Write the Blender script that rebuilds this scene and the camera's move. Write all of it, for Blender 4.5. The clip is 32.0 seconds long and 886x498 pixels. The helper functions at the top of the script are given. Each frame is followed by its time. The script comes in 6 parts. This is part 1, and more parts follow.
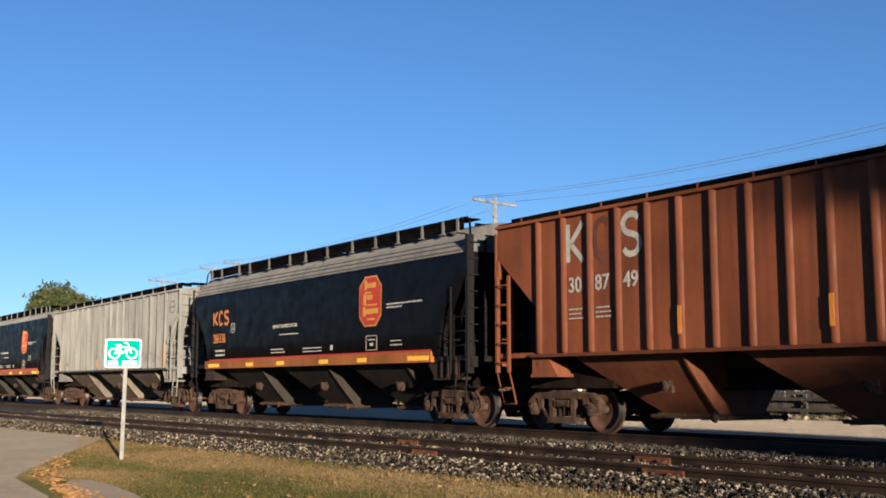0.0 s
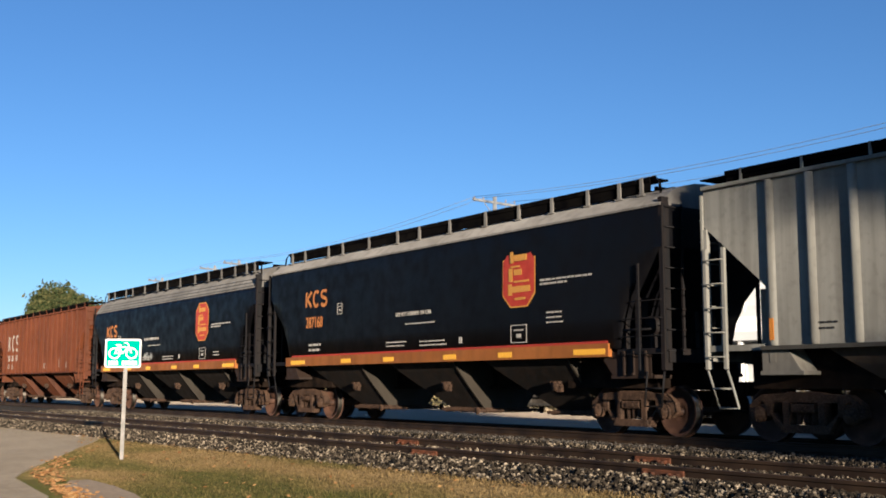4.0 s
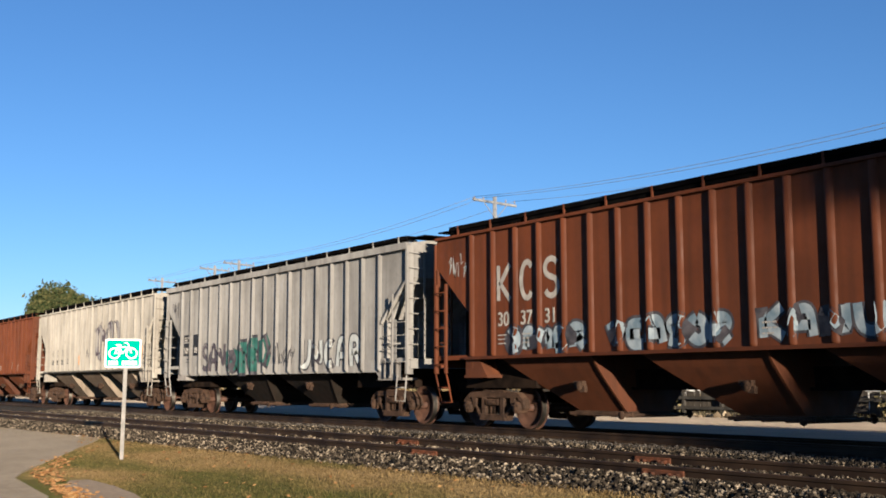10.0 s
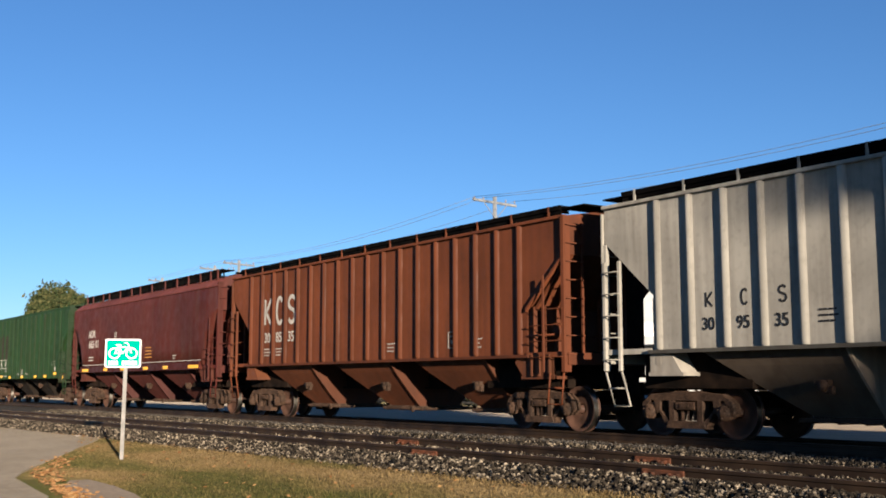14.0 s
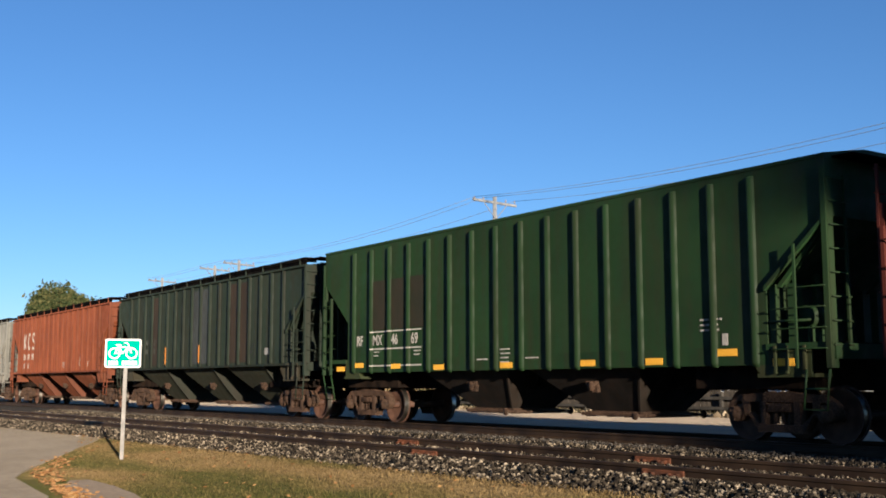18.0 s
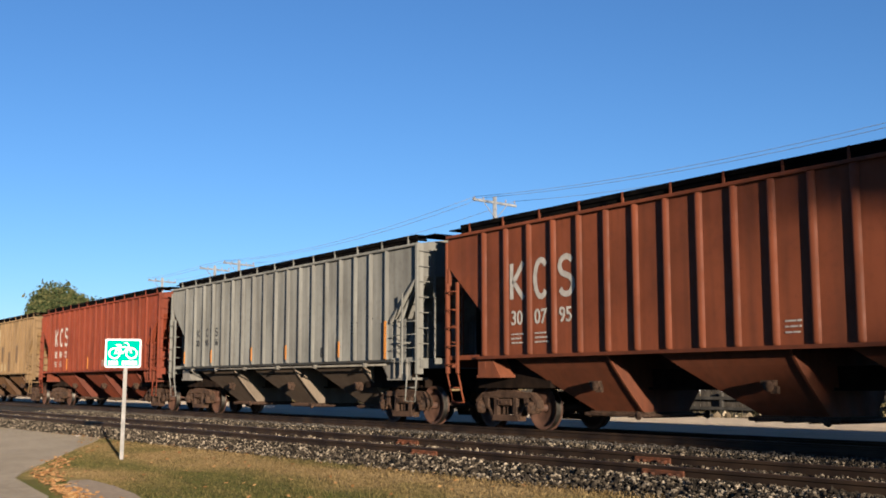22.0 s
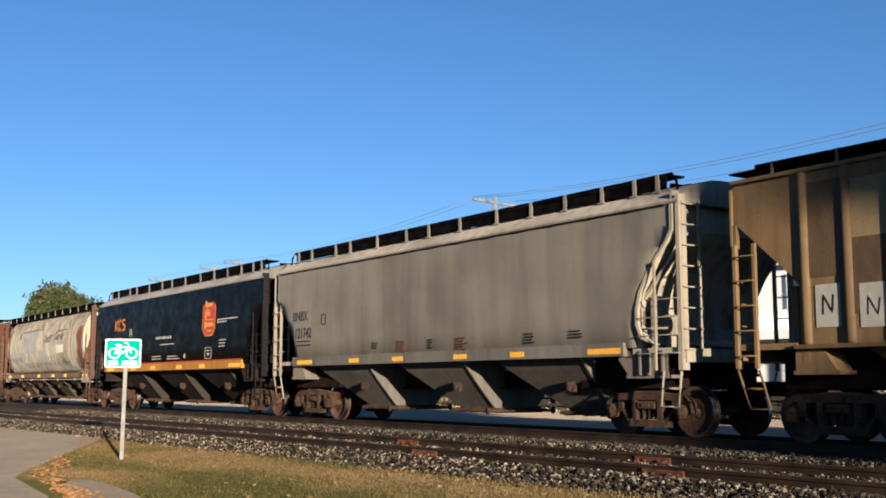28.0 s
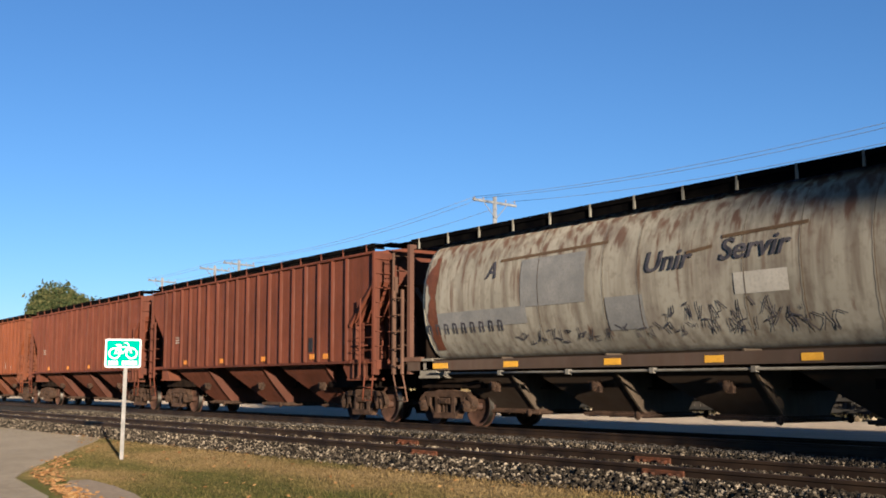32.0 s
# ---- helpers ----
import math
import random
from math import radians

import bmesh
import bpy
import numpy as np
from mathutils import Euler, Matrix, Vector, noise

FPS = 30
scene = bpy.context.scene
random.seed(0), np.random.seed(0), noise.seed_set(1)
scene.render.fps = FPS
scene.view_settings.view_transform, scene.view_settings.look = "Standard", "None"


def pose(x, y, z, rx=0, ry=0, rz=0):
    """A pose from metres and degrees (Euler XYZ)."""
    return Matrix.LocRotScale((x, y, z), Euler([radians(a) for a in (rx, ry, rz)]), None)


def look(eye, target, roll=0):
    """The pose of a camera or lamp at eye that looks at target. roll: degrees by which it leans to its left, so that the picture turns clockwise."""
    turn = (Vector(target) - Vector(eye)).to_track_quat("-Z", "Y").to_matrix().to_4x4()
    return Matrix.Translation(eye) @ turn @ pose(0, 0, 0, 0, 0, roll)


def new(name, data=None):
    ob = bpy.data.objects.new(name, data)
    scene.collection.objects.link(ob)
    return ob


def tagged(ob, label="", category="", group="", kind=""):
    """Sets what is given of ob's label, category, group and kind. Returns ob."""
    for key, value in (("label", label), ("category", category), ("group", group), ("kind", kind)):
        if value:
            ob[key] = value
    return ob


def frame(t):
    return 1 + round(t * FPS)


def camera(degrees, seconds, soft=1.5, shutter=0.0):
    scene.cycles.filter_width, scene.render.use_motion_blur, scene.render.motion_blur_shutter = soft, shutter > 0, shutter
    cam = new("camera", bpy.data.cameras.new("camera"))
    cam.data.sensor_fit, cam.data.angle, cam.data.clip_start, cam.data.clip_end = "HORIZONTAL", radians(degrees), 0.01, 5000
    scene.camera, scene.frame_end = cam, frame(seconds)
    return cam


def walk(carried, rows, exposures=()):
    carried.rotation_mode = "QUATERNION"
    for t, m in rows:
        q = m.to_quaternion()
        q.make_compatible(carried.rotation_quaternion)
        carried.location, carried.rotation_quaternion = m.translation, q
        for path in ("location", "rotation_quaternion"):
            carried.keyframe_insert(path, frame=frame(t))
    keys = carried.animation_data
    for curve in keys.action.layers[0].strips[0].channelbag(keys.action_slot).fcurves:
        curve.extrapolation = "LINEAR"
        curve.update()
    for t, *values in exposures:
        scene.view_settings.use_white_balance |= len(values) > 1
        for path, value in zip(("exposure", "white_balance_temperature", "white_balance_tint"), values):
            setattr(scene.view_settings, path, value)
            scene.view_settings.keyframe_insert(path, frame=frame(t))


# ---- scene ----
# A freight train of covered hoppers passes a level crossing lot; x runs along the track, z = 0 is the rail head.
cam = camera(43.81, 32.0, soft=1.8)
EYE = pose(0, 0, 0.936, 97.05, 0, 55.49)
walk(cam, [(0.0, EYE), (32.0, EYE)], exposures=[(0.0, 1.7, 5200, 10), (32.0, 1.7, 5200, 10)])

SPEED = 10.11
TRACK_Y = 15.92          # centre of the train's track



# ---- world and sun ----
SUN_EL, SUN_X, SUN_Y = 7.6, 0.966, -0.259
world = bpy.data.worlds.new("world")
scene.world = world
world.use_nodes = True
wn, wl = world.node_tree.nodes, world.node_tree.links
sky = wn.new("ShaderNodeTexSky")
sky.sky_type, sky.sun_disc = "NISHITA", False
sky.sun_elevation = radians(15)
sky.sun_rotation = math.atan2(SUN_X, SUN_Y)
sky.altitude, sky.air_density, sky.dust_density, sky.ozone_density = 300, 1.0, 0.0, 4.0
wn["Background"].inputs["Strength"].default_value = 0.033
wl.new(sky.outputs[0], wn["Background"].inputs["Color"])
sun_data = bpy.data.lights.new("sun", "SUN")
sun_data.energy, sun_data.angle, sun_data.color = 4.7, radians(0.6), (1.0, 0.74, 0.46)
sun = new("sun", sun_data)
sun.matrix_world = look((0, 0, 40), (-SUN_X * 100, -SUN_Y * 100, 40 - 100 * math.tan(radians(SUN_EL))))


# ---- mesh building ----
class Build:
    """Collects boxes, prisms and tubes into one mesh."""

    def __init__(self):
        self.v, self.f, self.s = [], [], []

    def add(self, verts, faces, smooth=False):
        n = len(self.v)
        self.v += [tuple(p) for p in verts]
        self.f += [tuple(i + n for i in f) for f in faces]
        self.s += [smooth] * len(faces)
        return self

    def box(self, x0, x1, y0, y1, z0, z1, c=0.0):
        """A box; c cuts its long edges round."""
        if c:
            return self.prism([(y0 + c, z0), (y1 - c, z0), (y1, z0 + c), (y1, z1 - c), (y1 - c, z1), (y0 + c, z1), (y0, z1 - c), (y0, z0 + c)], x0, x1, "x")
        v = [(x, y, z) for x in (x0, x1) for y in (y0, y1) for z in (z0, z1)]
        return self.add(v, [(0, 1, 3, 2), (4, 6, 7, 5), (0, 4, 5, 1), (2, 3, 7, 6), (0, 2, 6, 4), (1, 5, 7, 3)])

    def prism(self, poly, a, b, axis="y", smooth=False):
        """A polygon pushed from a to b along an axis. x: (y, z); y: (x, z); z: (x, y)."""
        put = {"x": lambda p, q, d: (d, p, q), "y": lambda p, q, d: (p, d, q), "z": lambda p, q, d: (p, q, d)}[axis]
        n = len(poly)
        v = [put(p, q, a) for p, q in poly] + [put(p, q, b) for p, q in poly]
        side = [(i, (i + 1) % n, n + (i + 1) % n, n + i) for i in range(n)]
        self.add(v, side, smooth)
        m = len(self.v) - 2 * n
        self.f += [tuple(m + i for i in reversed(range(n))), tuple(m + n + i for i in range(n))]
        self.s += [False, False]
        return self

    def tube(self, points, r, n=6):
        """A round bar along points."""
        rings = []
        pts = [Vector(p) for p in points]
        for i, p in enumerate(pts):
            way = (pts[min(i + 1, len(pts) - 1)] - pts[max(i - 1, 0)]).normalized()
            a = way.orthogonal().normalized()
            b = way.cross(a)
            rings.append([p + r * (math.cos(2 * math.pi * k / n) * a + math.sin(2 * math.pi * k / n) * b) for k in range(n)])
        v = [q for ring in rings for q in ring]
        f = [(i * n + k, i * n + (k + 1) % n, (i + 1) * n + (k + 1) % n, (i + 1) * n + k) for i in range(len(pts) - 1) for k in range(n)]
        f += [tuple(reversed(range(n))), tuple((len(pts) - 1) * n + k for k in range(n))]
        return self.add(v, f, True)

    def lathe(self, profile, n=24, axis="y", centre=(0, 0, 0)):
        """Turns (radius, along) round an axis."""
        v = []
        for r, d in profile:
            for k in range(n):
                a = 2 * math.pi * k / n
                c, s = r * math.cos(a), r * math.sin(a)
                p = {"x": (d, c, s), "y": (c, d, s), "z": (c, s, d)}[axis]
                v.append((p[0] + centre[0], p[1] + centre[1], p[2] + centre[2]))
        m = len(profile)
        f = [(i * n + k, i * n + (k + 1) % n, (i + 1) * n + (k + 1) % n, (i + 1) * n + k) for i in range(m - 1) for k in range(n)]
        return self.add(v, f, True)

    def loft(self, sections, smooth=False, caps=True):
        """Skins closed sections of equal length."""
        n = len(sections[0])
        v = [p for s in sections for p in s]
        f = [(i * n + k, i * n + (k + 1) % n, (i + 1) * n + (k + 1) % n, (i + 1) * n + k) for i in range(len(sections) - 1) for k in range(n)]
        self.add(v, f, smooth)
        if caps:
            m = len(self.v) - len(v)
            self.f += [tuple(m + k for k in reversed(range(n))), tuple(m + len(v) - n + k for k in range(n))]
            self.s += [False, False]
        return self

    def mesh(self, name, *materials):
        me = bpy.data.meshes.new(name)
        me.from_pydata(self.v, [], self.f)
        me.polygons.foreach_set("use_smooth", self.s)
        bm = bmesh.new()
        bm.from_mesh(me)
        bmesh.ops.recalc_face_normals(bm, faces=bm.faces)
        bm.to_mesh(me)
        bm.free()
        for m in materials:
            me.materials.append(m)
        return me


def part(name, data, parent, label="", colour=None, m=None):
    """One mesh object under a thing or a part."""
    ob = new(name, data)
    ob.parent = parent
    if m is not None:
        ob.matrix_basis = m
    if colour:
        ob.color = (*colour, 1)
    if label:
        tagged(ob, label)
    return ob


def thing(name, data, label, category, group="", kind="", m=None):
    ob = tagged(new(name, data), label, category, group, kind)
    if m is not None:
        ob.matrix_basis = m
    return ob


# ---- materials ----
def material(name, rough=0.6, metal=0.0):
    m = bpy.data.materials.new(name)
    m.use_nodes = True
    b = m.node_tree.nodes["Principled BSDF"]
    b.inputs["Roughness"].default_value, b.inputs["Metallic"].default_value = rough, metal
    return m, m.node_tree.nodes, m.node_tree.links, b


def noise_node(n, l, scale, detail=4, coord=None, stretch=None, seed=False):
    """A noise in object space; stretch: scales per axis; seed: shifted for each object."""
    tc = n.new("ShaderNodeTexCoord")
    mp = n.new("ShaderNodeMapping")
    l.new(tc.outputs["Object"], mp.inputs["Vector"])
    if stretch:
        mp.inputs["Scale"].default_value = stretch
    if seed:
        oi = n.new("ShaderNodeObjectInfo")
        mu = n.new("ShaderNodeMath")
        mu.operation, mu.inputs[1].default_value = "MULTIPLY", 57.0
        l.new(oi.outputs["Random"], mu.inputs[0])
        l.new(mu.outputs[0], mp.inputs["Location"])
    t = n.new("ShaderNodeTexNoise")
    t.inputs["Scale"].default_value, t.inputs["Detail"].default_value = scale, detail
    l.new(mp.outputs[0], t.inputs["Vector"])
    return t.outputs["Fac"]


def ramp(n, l, fac, *stops):
    r = n.new("ShaderNodeValToRGB")
    while len(r.color_ramp.elements) < len(stops):
        r.color_ramp.elements.new(0.5)
    for e, (p, c) in zip(r.color_ramp.elements, stops):
        e.position, e.color = p, (*c, 1) if len(c) == 3 else c
    l.new(fac, r.inputs[0])
    return r.outputs[0]


def mix(n, l, fac, a, b, mode="MIX"):
    x = n.new("ShaderNodeMix")
    x.data_type, x.blend_type = "RGBA", mode
    for s, val in ((x.inputs[0], fac), (x.inputs[6], a), (x.inputs[7], b)):
        if isinstance(val, (int, float)):
            s.default_value = val
        elif isinstance(val, tuple):
            s.default_value = (*val, 1)
        else:
            l.new(val, s)
    return x.outputs[2]


def bump(n, l, b, fac, strength=0.3, dist=0.01):
    k = n.new("ShaderNodeBump")
    k.inputs["Strength"].default_value, k.inputs["Distance"].default_value = strength, dist
    l.new(fac, k.inputs["Height"])
    l.new(k.outputs[0], b.inputs["Normal"])


def along(n, l, axis, v0, v1):
    """0 to 1 as an object's own coordinate goes from v0 to v1."""
    tc, sp, mr = n.new("ShaderNodeTexCoord"), n.new("ShaderNodeSeparateXYZ"), n.new("ShaderNodeMapRange")
    l.new(tc.outputs["Object"], sp.inputs[0])
    l.new(sp.outputs[axis], mr.inputs["Value"])
    mr.inputs["From Min"].default_value, mr.inputs["From Max"].default_value = v0, v1
    return mr.outputs[0]


def sums(n, l, op, a, b):
    m = n.new("ShaderNodeMath")
    m.operation = op
    for s, v in zip(m.inputs, (a, b)):
        if isinstance(v, (int, float)):
            s.default_value = v
        else:
            l.new(v, s)
    return m.outputs[0]


def grey(v):
    return (v, v, v)


def paint_material(name, rough, dirt, dirt_amount, spec=0.5, bumpiness=0.2, stretch=None, dusty=1.0, rust=None):
    """Weathered car paint: the object's own colour, faded patches, streaks running down and dirt."""
    m, n, l, b = material(name, rough)
    oi = n.new("ShaderNodeObjectInfo")
    fade = ramp(n, l, noise_node(n, l, 0.55, 5, seed=True), (0.30, grey(0.70)), (0.5, grey(0.95)), (0.72, grey(1.14)))
    c = mix(n, l, 1.0, oi.outputs["Color"], fade, "MULTIPLY")
    streak = ramp(n, l, noise_node(n, l, 1.0, 5, stretch=(5.0, 5.0, 0.35), seed=True), (0.43, grey(0)), (0.70, grey(min(1.0, dirt_amount * 1.5))))
    c = mix(n, l, streak, c, dirt)
    fine = ramp(n, l, noise_node(n, l, 9.0, 6, seed=True), (0.52, grey(0)), (0.75, grey(dirt_amount * 0.8)))
    c = mix(n, l, fine, c, dirt)
    if rust:
        # runs of rust that start at the roof seam and thin out downwards, and blotches of it
        colour, z0, z1 = rust
        runs = sums(n, l, "ADD", noise_node(n, l, 1.0, 6, stretch=(6.0, 6.0, 0.30)), sums(n, l, "MULTIPLY", along(n, l, 2, z0, z1), 0.16))
        c = mix(n, l, ramp(n, l, runs, (0.60, grey(0)), (0.74, grey(0.85))), c, colour)
        c = mix(n, l, ramp(n, l, noise_node(n, l, 0.8, 6, stretch=(1.0, 1.0, 0.6)), (0.58, grey(0)), (0.70, grey(0.6))), c, tuple(0.6 * q + 0.03 for q in colour))
    l.new(c, b.inputs["Base Color"])
    r = ramp(n, l, noise_node(n, l, 3.0, 4, seed=True), (0.3, grey(rough - 0.1)), (0.7, grey(rough + 0.15)))
    l.new(r, b.inputs["Roughness"])
    b.inputs["Specular IOR Level"].default_value = spec
    b.inputs["Diffuse Roughness"].default_value = dusty
    bump(n, l, b, noise_node(n, l, 1.6, 3, seed=True, stretch=stretch), bumpiness, 0.02)
    return m


def two_tone(name, a, c, scale, rough=0.7, metal=0.0, bumps=0.4, dist=0.01, fine=None, spec=0.2, relief=0.0):
    m, n, l, b = material(name, rough, metal)
    b.inputs["Specular IOR Level"].default_value = spec
    b.inputs["Diffuse Roughness"].default_value = 1.0
    col = ramp(n, l, noise_node(n, l, scale, 6, seed=True), (0.35, a), (0.68, c))
    if fine:
        col = mix(n, l, ramp(n, l, noise_node(n, l, scale * 9, 5, seed=True), (0.45, grey(0)), (0.7, grey(0.7))), col, fine)
    l.new(col, b.inputs["Base Color"])
    bump(n, l, b, noise_node(n, l, relief or scale * 6, 5), bumps, dist)
    return m


PAINT = paint_material("car_paint", 0.7, (0.018, 0.010, 0.006), 0.22, 0.2)
GLOSS = paint_material("glossy_paint", 0.45, (0.005, 0.0042, 0.0038), 0.14, 0.10, bumpiness=0.30, stretch=(0.75, 0.75, 0.06), dusty=0.2)
SATIN = paint_material("satin_paint", 0.6, (0.055, 0.047, 0.038), 0.16, 0.15, bumpiness=0.15, dusty=0.6)
OLD = paint_material("worn_paint", 0.65, (0.05, 0.031, 0.02), 0.42, 0.2, rust=((0.065, 0.032, 0.018), 2.6, 4.2))
# Grime taken almost to black, so it carries the shade below the cars.
UNDER = two_tone("grime_and_shade", (0.004, 0.003, 0.0025), (0.014, 0.009, 0.006), 3.0, 0.85, spec=0.05)
CAST = two_tone("rusty_cast_steel", (0.012, 0.0074, 0.005), (0.044, 0.026, 0.0165), 4.0, 0.75, fine=(0.075, 0.047, 0.030), spec=0.12)
TREAD = two_tone("wheel_steel", (0.030, 0.017, 0.012), (0.075, 0.040, 0.027), 3.0, 0.6, 0.1, spec=0.15)
SHINE = two_tone("polished_tread", (0.22, 0.20, 0.17), (0.45, 0.42, 0.37), 7.0, 0.32, 1.0, 0.1)
# Almost black: the shade under the walkways is put into this colour.
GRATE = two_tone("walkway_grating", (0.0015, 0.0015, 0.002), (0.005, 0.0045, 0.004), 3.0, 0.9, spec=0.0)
RAILSTEEL = two_tone("rail_steel", (0.009, 0.0055, 0.0036), (0.026, 0.016, 0.009), 2.0, 0.6, 0.2)
TIE = two_tone("tie_wood", (0.018, 0.0126, 0.008), (0.048, 0.033, 0.021), 3.0, 0.9)
BALLAST = two_tone("ballast_bed", (0.020, 0.0155, 0.011), (0.07, 0.054, 0.036), 14.0, 0.95, bumps=1.0, dist=0.03)
DARK_BALLAST = two_tone("dark_ballast", (0.008, 0.007, 0.006), (0.035, 0.030, 0.025), 14.0, 0.95, bumps=1.0, dist=0.03)
WHITE_MARK = two_tone("white_lettering", (0.2033, 0.191, 0.1725), (0.2834, 0.271, 0.2464), 6.0, 0.6)
ORANGE_MARK = two_tone("orange_lettering", (0.2167, 0.07948, 0.02167), (0.2746, 0.1156, 0.0289), 6.0, 0.6)
DARK_MARK = two_tone("dark_lettering", (0.008, 0.008, 0.01), (0.02, 0.02, 0.02), 6.0, 0.6)
TAPE = two_tone("yellow_reflective_tape", (0.48, 0.25, 0.015), (0.56, 0.31, 0.025), 8.0, 0.4)


# ---- rolling stock: shared meshes ----
SIDE = 1.60
HALF, REAR = 7.93, 8.20  # from the centre to the front and the rear corner of a body
RIBS = {"rib": (-6.80, 6.48, 18), "banded": (-6.77, 6.59, 17), "tall": (-6.61, 6.48, 16)}
EAVE, SILL = 4.30, 1.56


def m_wheelset():
    b = Build()
    for s in (-1, 1):
        y = s * 0.73
        b.lathe([(0.10, y - s * 0.02), (0.22, y + s * 0.01), (0.38, y - s * 0.02), (0.40, y + s * 0.06), (0.457, y + s * 0.06)], 28)
        b.lathe([(0.457, y - s * 0.07), (0.485, y - s * 0.075), (0.48, y - s * 0.095), (0.40, y - s * 0.095), (0.36, y - s * 0.04), (0.2, y - s * 0.05), (0.10, y - s * 0.07)], 28)
    b.lathe([(0.0, -0.95), (0.08, -0.95), (0.08, 0.95), (0.0, 0.95)], 12)
    n = len(b.f)
    for s in (-1, 1):
        b.lathe([(0.457, s * 0.73 + s * 0.06), (0.457, s * 0.73 - s * 0.07)], 28)
    me = b.mesh("wheelset", TREAD, SHINE)
    for p in me.polygons[n:]:
        p.material_index = 1
    return me


def m_truck_frame(s):
    """One cast side frame: a heavy round-shouldered top beam that hooks down over both bearings, columns, sloped struts and a spring seat."""
    b = Build()
    y0, y1 = sorted((s * 0.92, s * 1.10))

    def cast(poly, grow=0.0):
        """A casting with its edges rounded off on both faces."""
        n = len(poly)
        cx, cz = sum(p[0] for p in poly) / n, sum(p[1] for p in poly) / n

        def ring(y, k):
            return [(x - k * (x - cx) / max(0.05, math.hypot(x - cx, z - cz)), y, z - k * (z - cz) / max(0.05, math.hypot(x - cx, z - cz))) for x, z in poly]
        b.loft([ring(y0 - grow, 0.022), ring(y0 - grow + 0.025, 0.0), ring(y1 + grow - 0.025, 0.0), ring(y1 + grow, 0.022)])
    top = [(-0.98, 0.70), (-0.86, 0.78), (-0.45, 0.80), (-0.30, 0.83), (0.30, 0.83), (0.45, 0.80), (0.86, 0.78), (0.98, 0.70), (0.80, 0.66), (0.40, 0.66), (-0.40, 0.66), (-0.80, 0.66)]
    cast(top)
    for k in (-1, 1):
        cast([(k * 0.80, 0.74), (k * 0.98, 0.71), (k * 1.09, 0.62), (k * 1.12, 0.45), (k * 1.04, 0.40), (k * 1.00, 0.56), (k * 0.90, 0.62)])
        cast([(k * 0.80, 0.70), (k * 0.62, 0.70), (k * 0.64, 0.44), (k * 0.73, 0.42)])
        cast([(k * 0.72, 0.56), (k * 0.60, 0.46), (k * 0.30, 0.20), (k * 0.46, 0.18)])
        cast([(k * 0.40, 0.68), (k * 0.27, 0.68), (k * 0.27, 0.28), (k * 0.40, 0.28)], 0.012)
    cast([(-0.48, 0.17), (0.48, 0.17), (0.44, 0.30), (-0.44, 0.30)], 0.02)
    return b.mesh("side_frame", CAST)


def m_spring():
    prof = []
    for z in np.arange(0.31, 0.52, 0.035):
        prof += [(0.045, z), (0.065, z + 0.012), (0.045, z + 0.024)]
    return Build().lathe(prof, 8, "z").mesh("spring", CAST)


def m_bearing():
    b = Build()
    b.lathe([(0.0, -0.20), (0.06, -0.20), (0.075, -0.17), (0.125, -0.16), (0.135, -0.05), (0.12, 0.0), (0.12, 0.10)], 16)
    for a in (0.5, 2.6, 4.7):
        b.lathe([(0.0, -0.19), (0.02, -0.19), (0.02, -0.15)], 6, "y", (0.095 * math.cos(a), 0, 0.095 * math.sin(a)))
    b.box(-0.16, 0.16, -0.08, 0.06, 0.10, 0.17, 0.012)
    return b.mesh("bearing_cap", CAST)


WHEELSET, SPRING, BEARING = m_wheelset(), m_spring(), m_bearing()
BOLSTER_END = Build().box(-0.22, 0.22, -0.13, 0.13, 0.50, 0.64, 0.02).box(-0.10, 0.10, -0.15, 0.15, 0.54, 0.60).mesh("bolster_end", CAST)
FRAMES = {s: m_truck_frame(s) for s in (-1, 1)}
BOLSTER = Build().box(-0.2, 0.2, -1.0, 1.0, 0.56, 0.78).mesh("bolster", UNDER)


RIB_FORM = [(-0.080, 0.004), (-0.079, 0.0), (-0.062, -0.044), (-0.048, -0.056), (-0.005, -0.061), (0.034, -0.058), (0.052, -0.047), (0.061, -0.034), (0.079, 0.0), (0.080, 0.004)]


def rib_mesh(z0, z1):
    """A rounded hat-shaped upright on the side sheet; its back lies on y = 0."""
    p = RIB_FORM
    b = Build()
    b.loft([[(x * 0.9, max(y, -0.015), z0 - 0.03) for x, y in p], [(x, y, z0 + 0.05) for x, y in p], [(x, y, z1 - 0.03) for x, y in p], [(x * 0.9, max(y, -0.02), z1) for x, y in p]], True)
    return b.mesh("rib", PAINT)


def ladder_mesh(w, z0, z1, n, mat):
    b = Build()
    for x in (0.0, w):
        b.box(x - 0.03, x + 0.03, -0.03, 0.03, z0, z1)
    for k in range(n):
        z = z0 + (k + 0.5) * (z1 - z0) / n
        b.tube([(0, -0.02, z), (0, -0.07, z), (w, -0.07, z), (w, -0.02, z)], 0.014, 5)
    return b.mesh("ladder", mat)


def stirrup_mesh(w, mat, bend):
    b = Build()
    b.tube([(0, 0, 1.18), (bend * 0.4, 0, 0.95), (bend, 0, 0.56), (bend + w, 0, 0.56), (bend * 0.4 + w, 0, 0.95), (w, 0, 1.18)], 0.022, 5)
    b.tube([(bend * 0.4, 0, 0.88), (bend * 0.4 + w, 0, 0.88)], 0.018, 5)
    return b.mesh("step", mat)


